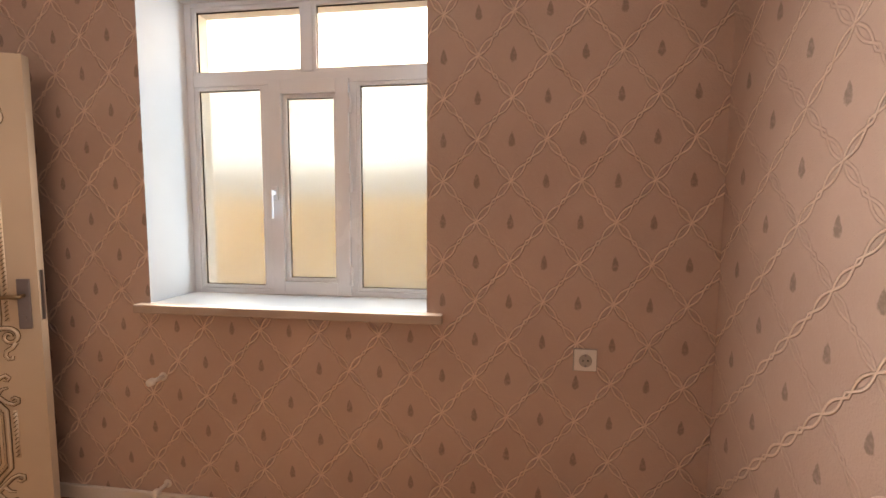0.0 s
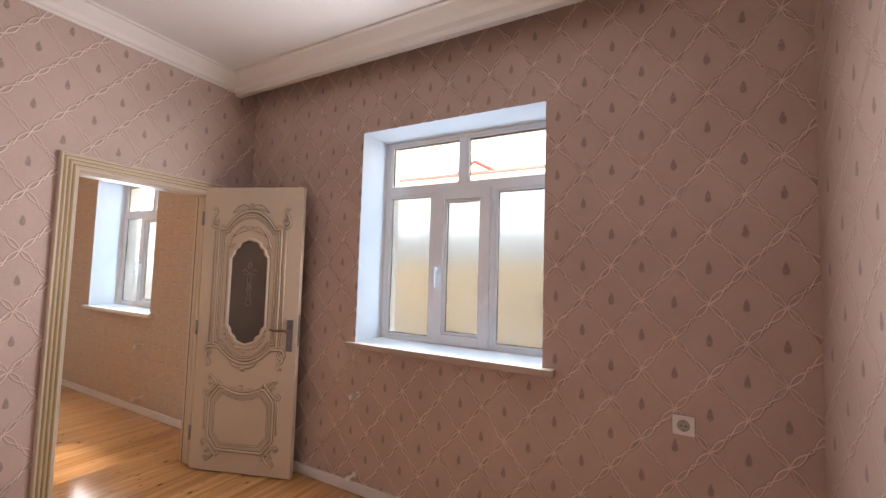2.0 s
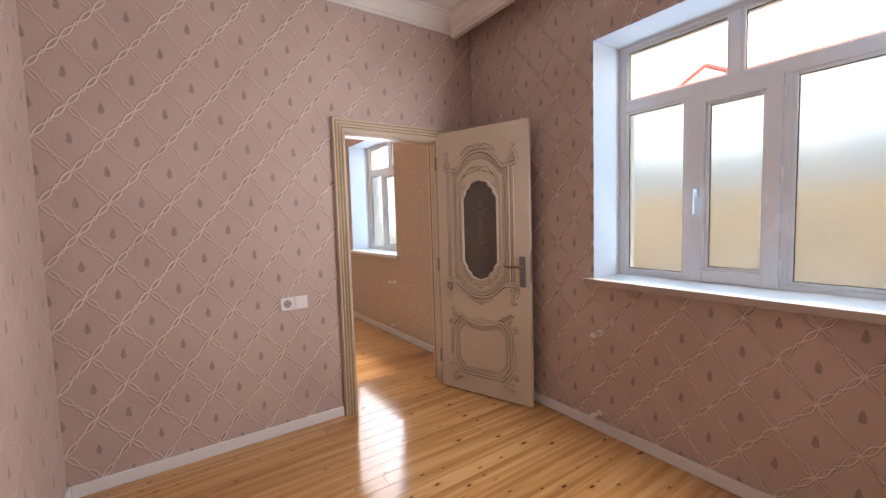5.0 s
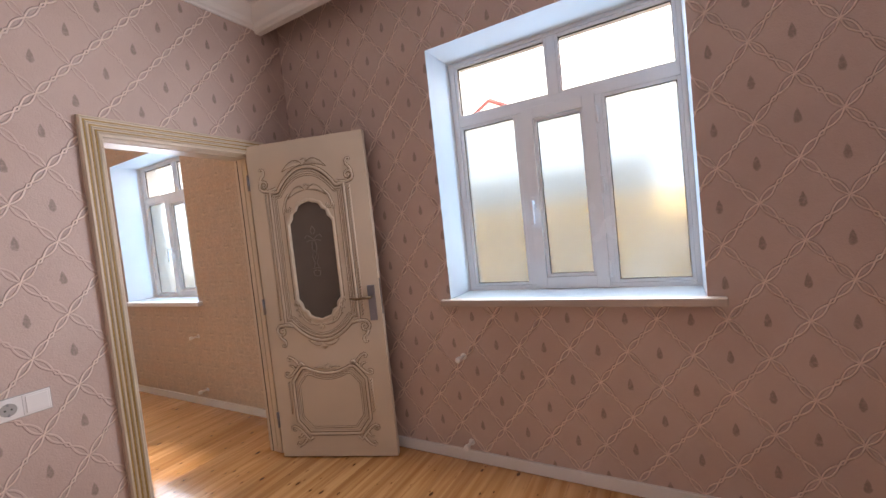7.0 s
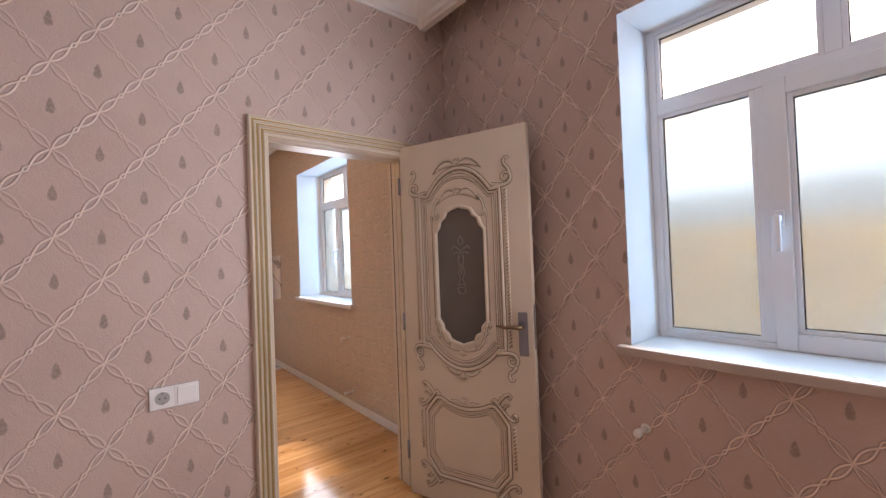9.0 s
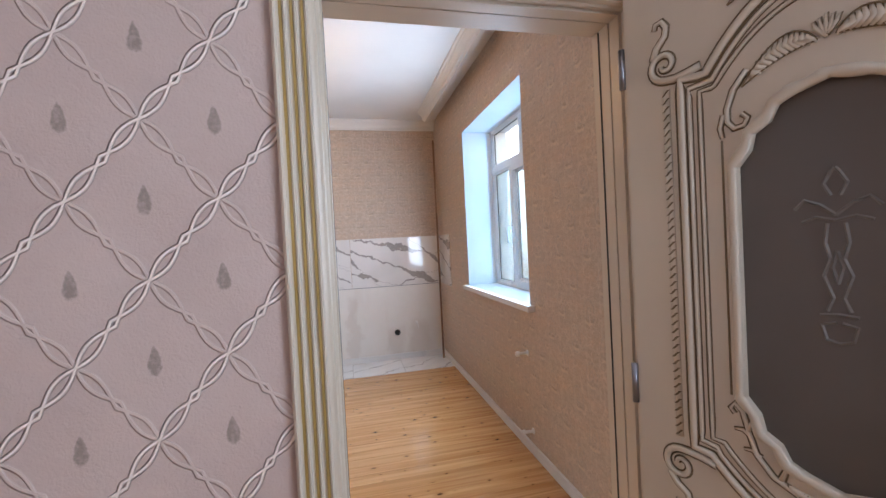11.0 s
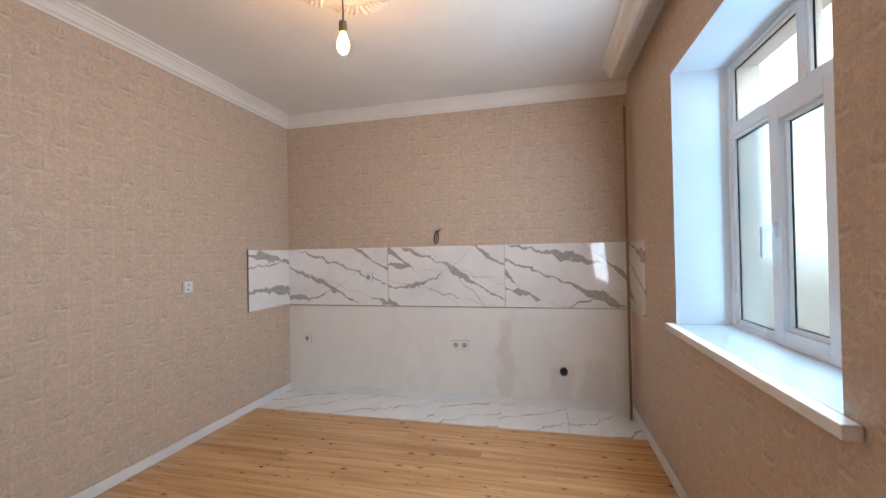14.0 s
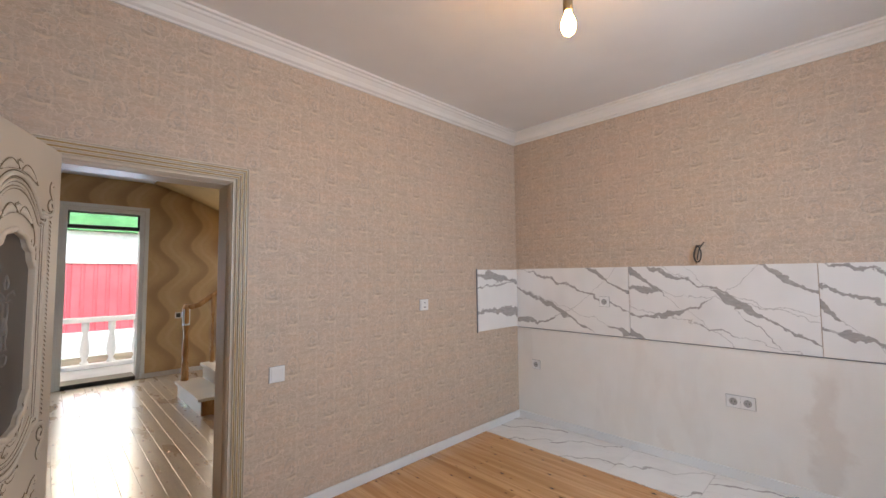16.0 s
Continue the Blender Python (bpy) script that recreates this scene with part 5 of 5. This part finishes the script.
part("handrail", tube([(-0.09, -0.99, 1.05), (-0.22, -0.99, 1.08), (-0.10 - GO * 5, -0.99, 1.06 + RISE * 4.9)], 0.030, up=(0, 1, 0), sides=10), TREAD, stair, "round pine handrail", True)


def soffit():
    """The curved underside of the upper flight."""
    ps, fs, n = [], [], 20
    for k in range(n + 1):
        f = k / n
        x = -4.22 - 1.9 * f
        z = 2.79 - 0.75 * f ** 1.6 - 0.10 * math.sin(math.pi * f)
        for y, dz in ((-6.33, 0.0), (-5.2, 0.0), (-5.2, 0.24), (-6.33, 0.24)):
            ps.append((x, y, z + dz))
    for k in range(n):
        for q in range(4):
            fs.append((4 * k + q, 4 * k + (q + 1) % 4, 4 * k + 4 + (q + 1) % 4, 4 * k + 4 + q))
    return ps, fs + [(0, 1, 2, 3), (4 * n, 4 * n + 1, 4 * n + 2, 4 * n + 3)]


thing("stair_soffit", soffit(), OCHRE, "curved ochre underside of the upper stair flight", "stair soffit", kind="structure", round_off=False)
thing("hall_beam", soft_box(-4.22, -1.36, -5.2, -4.98, HC - 0.10, HC - 0.001), MOULD, "white dropped ceiling beam in the hall", "beam", kind="structure")
hp = empty("hall_plate", wall_pose(-4.62, HS, 0.86, "north"), "pale double wall plate on ochre paper", "switch")
part("plate", soft_box(-0.09, 0.09, -0.010, 0.0, -0.045, 0.045, 0.003), PLASTIC, hp)
part("dark_key", box(-0.075, -0.02, -0.0125, -0.010, -0.03, 0.03), DARK, hp)

# ---- outside, south: porch, fence, far house ----
EARTH = paint("dry_earth", (0.36, 0.29, 0.20), 0.9, 0.2, 0.4)
CONCRETE = paint("porch_concrete", (0.55, 0.55, 0.56), 0.7, 0.1, 0.2)
RED = paint("red_sheet", (0.66, 0.14, 0.18), 0.4, 0.1, 0.05)
PALE = mottled("pale_render", ((0.70, 0.74, 0.74), (0.55, 0.56, 0.58), (0.80, 0.80, 0.78)), 0.4)
# blue put into this render for the distant sky behind the frosted panes
BLUISH = mottled("sky_tinted_render", ((0.50, 0.66, 0.84), (0.44, 0.56, 0.72), (0.62, 0.72, 0.84)), 0.4)
GREEN = paint("green_sheet", (0.16, 0.40, 0.16), 0.5, 0.15, 0.05)
# blots imitate the uneven view blurred by the frosted panes
TAN = mottled("tan_render", ((0.84, 0.60, 0.26), (0.64, 0.47, 0.20), (0.88, 0.78, 0.62)), 0.42)
MAROON = paint("maroon_roof", (0.30, 0.11, 0.12), 0.55, 0.12, 0.1)
thing("ground", box(-300, 300, -300, 300, -0.75, -0.55), EARTH, "dry bare ground round the house", "ground", kind="structure")
thing("porch", box(-6.6, -1.0, -8.10, HS - 0.35, -0.55, -0.03), CONCRETE, "grey concrete porch slab before the entrance", "porch", kind="structure")
rail = empty("porch_balustrade", pose(-3.9, -7.98, -0.03), "white balustrade of turned posts along the porch", "balustrade")
part("top_rail", soft_box(-2.6, 2.8, -0.07, 0.07, 0.74, 0.82, 0.012), WHITE, rail)
part("bottom_rail", soft_box(-2.6, 2.8, -0.07, 0.07, 0.0, 0.07, 0.012), WHITE, rail)
post = part("baluster", moved(lathe([(0.055, 0.07), (0.055, 0.10), (0.03, 0.13), (0.065, 0.27), (0.05, 0.40), (0.026, 0.56), (0.05, 0.62), (0.05, 0.74)], 14), pose(-2.4, 0, 0)), WHITE, rail, round_off=True)
for k in range(1, 16):
    shared("baluster", post.data, rail, pose(0.335 * k, 0, 0))
fence = empty("sheet_fence", pose(-4.0, -13.0, -0.55), "red corrugated sheet fence on a pale wall", "fence")
part("plinth", box(-9, 9, -0.12, 0.12, 0.0, 0.62), PALE, fence)
ridge = [(-9 + 0.25 * k + dx, y) for k in range(72) for dx, y in ((0.0, 0.0), (0.15, 0.0), (0.18, -0.03), (0.22, -0.03))] + [(9.0, 0.0)]
sheet = ([(x, y, z) for x, y in ridge for z in (0.62, 2.35)], [(2 * k, 2 * k + 2, 2 * k + 3, 2 * k + 1) for k in range(len(ridge) - 1)])
part("sheet", sheet, RED, fence, "red corrugated sheet")
part("cap", box(-9, 9, -0.05, 0.05, 2.35, 2.42), PALE, fence)
far = empty("far_house", pose(-4.0, -24.0, -0.55), "pale rendered house behind the fence", "house")
part("wall", box(-8, 8, -6, 0, 0, 4.15), PALE, far)
part("roof", ([(-8.4, 0.5, 4.15), (8.4, 0.5, 4.15), (8.4, -6.4, 4.15), (-8.4, -6.4, 4.15), (-8.4, -3, 8.95), (8.4, -3, 8.95)], [(0, 1, 5, 4), (2, 3, 4, 5), (0, 4, 3), (1, 2, 5), (0, 3, 2, 1)]), GREEN, far, "steep green sheet roof")

# ---- outside, north: neighbour's house ----
near = empty("neighbour_house", pose(-3.0, 9.2, -0.55), "tan neighbouring house with a maroon gabled roof", "house")
part("wall", box(-9, 14, 0.0, 6.0, 2.35, 4.05), BLUISH, near, "upper wall coloured like pale distant sky")
part("lower_wall", box(-9, 14, -0.05, 6.0, 0.0, 2.35), TAN, near, "tan rendered lower wall")
part("gable", ([(-1.75, -0.02, 4.45), (-0.1, -0.02, 4.45), (-0.95, -0.02, 4.93), (-1.75, 0.3, 4.45), (-0.1, 0.3, 4.45), (-0.95, 0.3, 4.93)], [(0, 1, 2), (3, 5, 4), (0, 2, 5, 3), (1, 4, 5, 2), (0, 3, 4, 1)]), PALE, near, "pale gable over the eaves")
part("gable_edge", join(tube([(-2.0, -0.05, 4.38), (-0.95, -0.05, 4.98)], 0.05, up=(0, 1, 0), sides=4), tube([(-0.95, -0.05, 4.98), (0.1, -0.05, 4.40)], 0.05, up=(0, 1, 0), sides=4)), MAROON, near)
part("fascia", soft_box(-9, 14, -0.10, 0.0, 4.05, 4.60, 0.01), PALE, near, "pale painted eaves board")
part("eaves_edge", soft_box(-9, 14, -0.14, 0.0, 4.60, 4.68, 0.01), MAROON, near, "maroon metal eaves edge")
part("roof", ([(-9.2, -0.1, 4.66), (14.2, -0.1, 4.66), (14.2, 6.2, 4.66), (-9.2, 6.2, 4.66), (-9.2, 3.0, 5.15), (14.2, 3.0, 5.15)], [(0, 1, 5, 4), (2, 3, 4, 5), (0, 4, 3), (1, 2, 5), (0, 3, 2, 1)]), MAROON, near)
part("white_gate", soft_box(3.3, 4.4, -0.06, 0.0, 0.9, 2.7, 0.02), PALE, near, "pale shutter on the tan wall")

# glowing sheet added far beyond the houses, whitening the low northern sky
HAZE = glow("glowing_haze_sheet", (0.68, 0.85, 1.0), 0.52)
thing("backdrop", box(-700, 500, 62, 62.5, -0.55, 130), HAZE, "glowing sheet far beyond the houses that whitens the northern sky", "sky", kind="structure")

# ---- floors: boards and tiles ----
def boards(name, x0, x1, y0, y1, width, mat, label, ends=()):
    """A floor of long boards along y; ends: fractions of the length at which some rows are cut."""
    top = tagged(thing(name, box(x0, x1, y0, y1, -0.10, -0.030), UNDER), label, "floor", kind="structure")
    rng, meshes = random.Random(name), {}
    rows = max(1, round((x1 - x0) / width))
    w = (x1 - x0) / rows
    for i in range(rows):
        cut = sorted([rng.uniform(0.2, 0.8)]) if rng.random() < 0.3 else []
        marks = [0.0, *cut, 1.0]
        for a, b in zip(marks, marks[1:]):
            ya, yb = y0 + a * (y1 - y0), y0 + b * (y1 - y0)
            key = round(yb - ya, 4)
            if key not in meshes:
                half = (yb - ya) / 2
                ob = part("plank", soft_box(-w / 2 + 0.0006, w / 2 - 0.0006, -half + 0.0004, half - 0.0004, -0.029, 0.0, 0.0012), mat, top)
                meshes[key] = ob.data
            else:
                ob = shared("plank", meshes[key], top, Matrix())
            ob.location = (x0 + (i + 0.5) * w, (ya + yb) / 2, -0.0004 * rng.random())
    return top


STRIP = -6.062
boards("floor_bedroom", BW - 0.0, BE, BS, N, 0.098, PINE, "varnished knotty pine plank floor in the bedroom")
boards("floor_kitchen", STRIP + 0.004, BW, KS, N, 0.098, PINE_KITCHEN, "varnished knotty pine plank floor in the kitchen")
boards("floor_hall", -8.25, -1.35, HS, KS, 0.11, PINE_HALL, "pale varnished plank floor in the hall")
strip = tagged(thing("floor_tiles", box(KW, STRIP + 0.004, KS, N, -0.10, -0.014), UNDER), "white marble tile strip along the kitchen wall", "floor", kind="structure")
for k in range(6):
    y0, y1 = KS + (N - KS) * k / 6, KS + (N - KS) * (k + 1) / 6
    ob = part("tile", moved(soft_box(KW, STRIP, y0 + 0.001, y1 - 0.001, -0.013, 0.001, 0.001), pose(-KW, -y0, 0)), TILE_FLOOR, strip)
    ob.location = (KW, y0, 0)
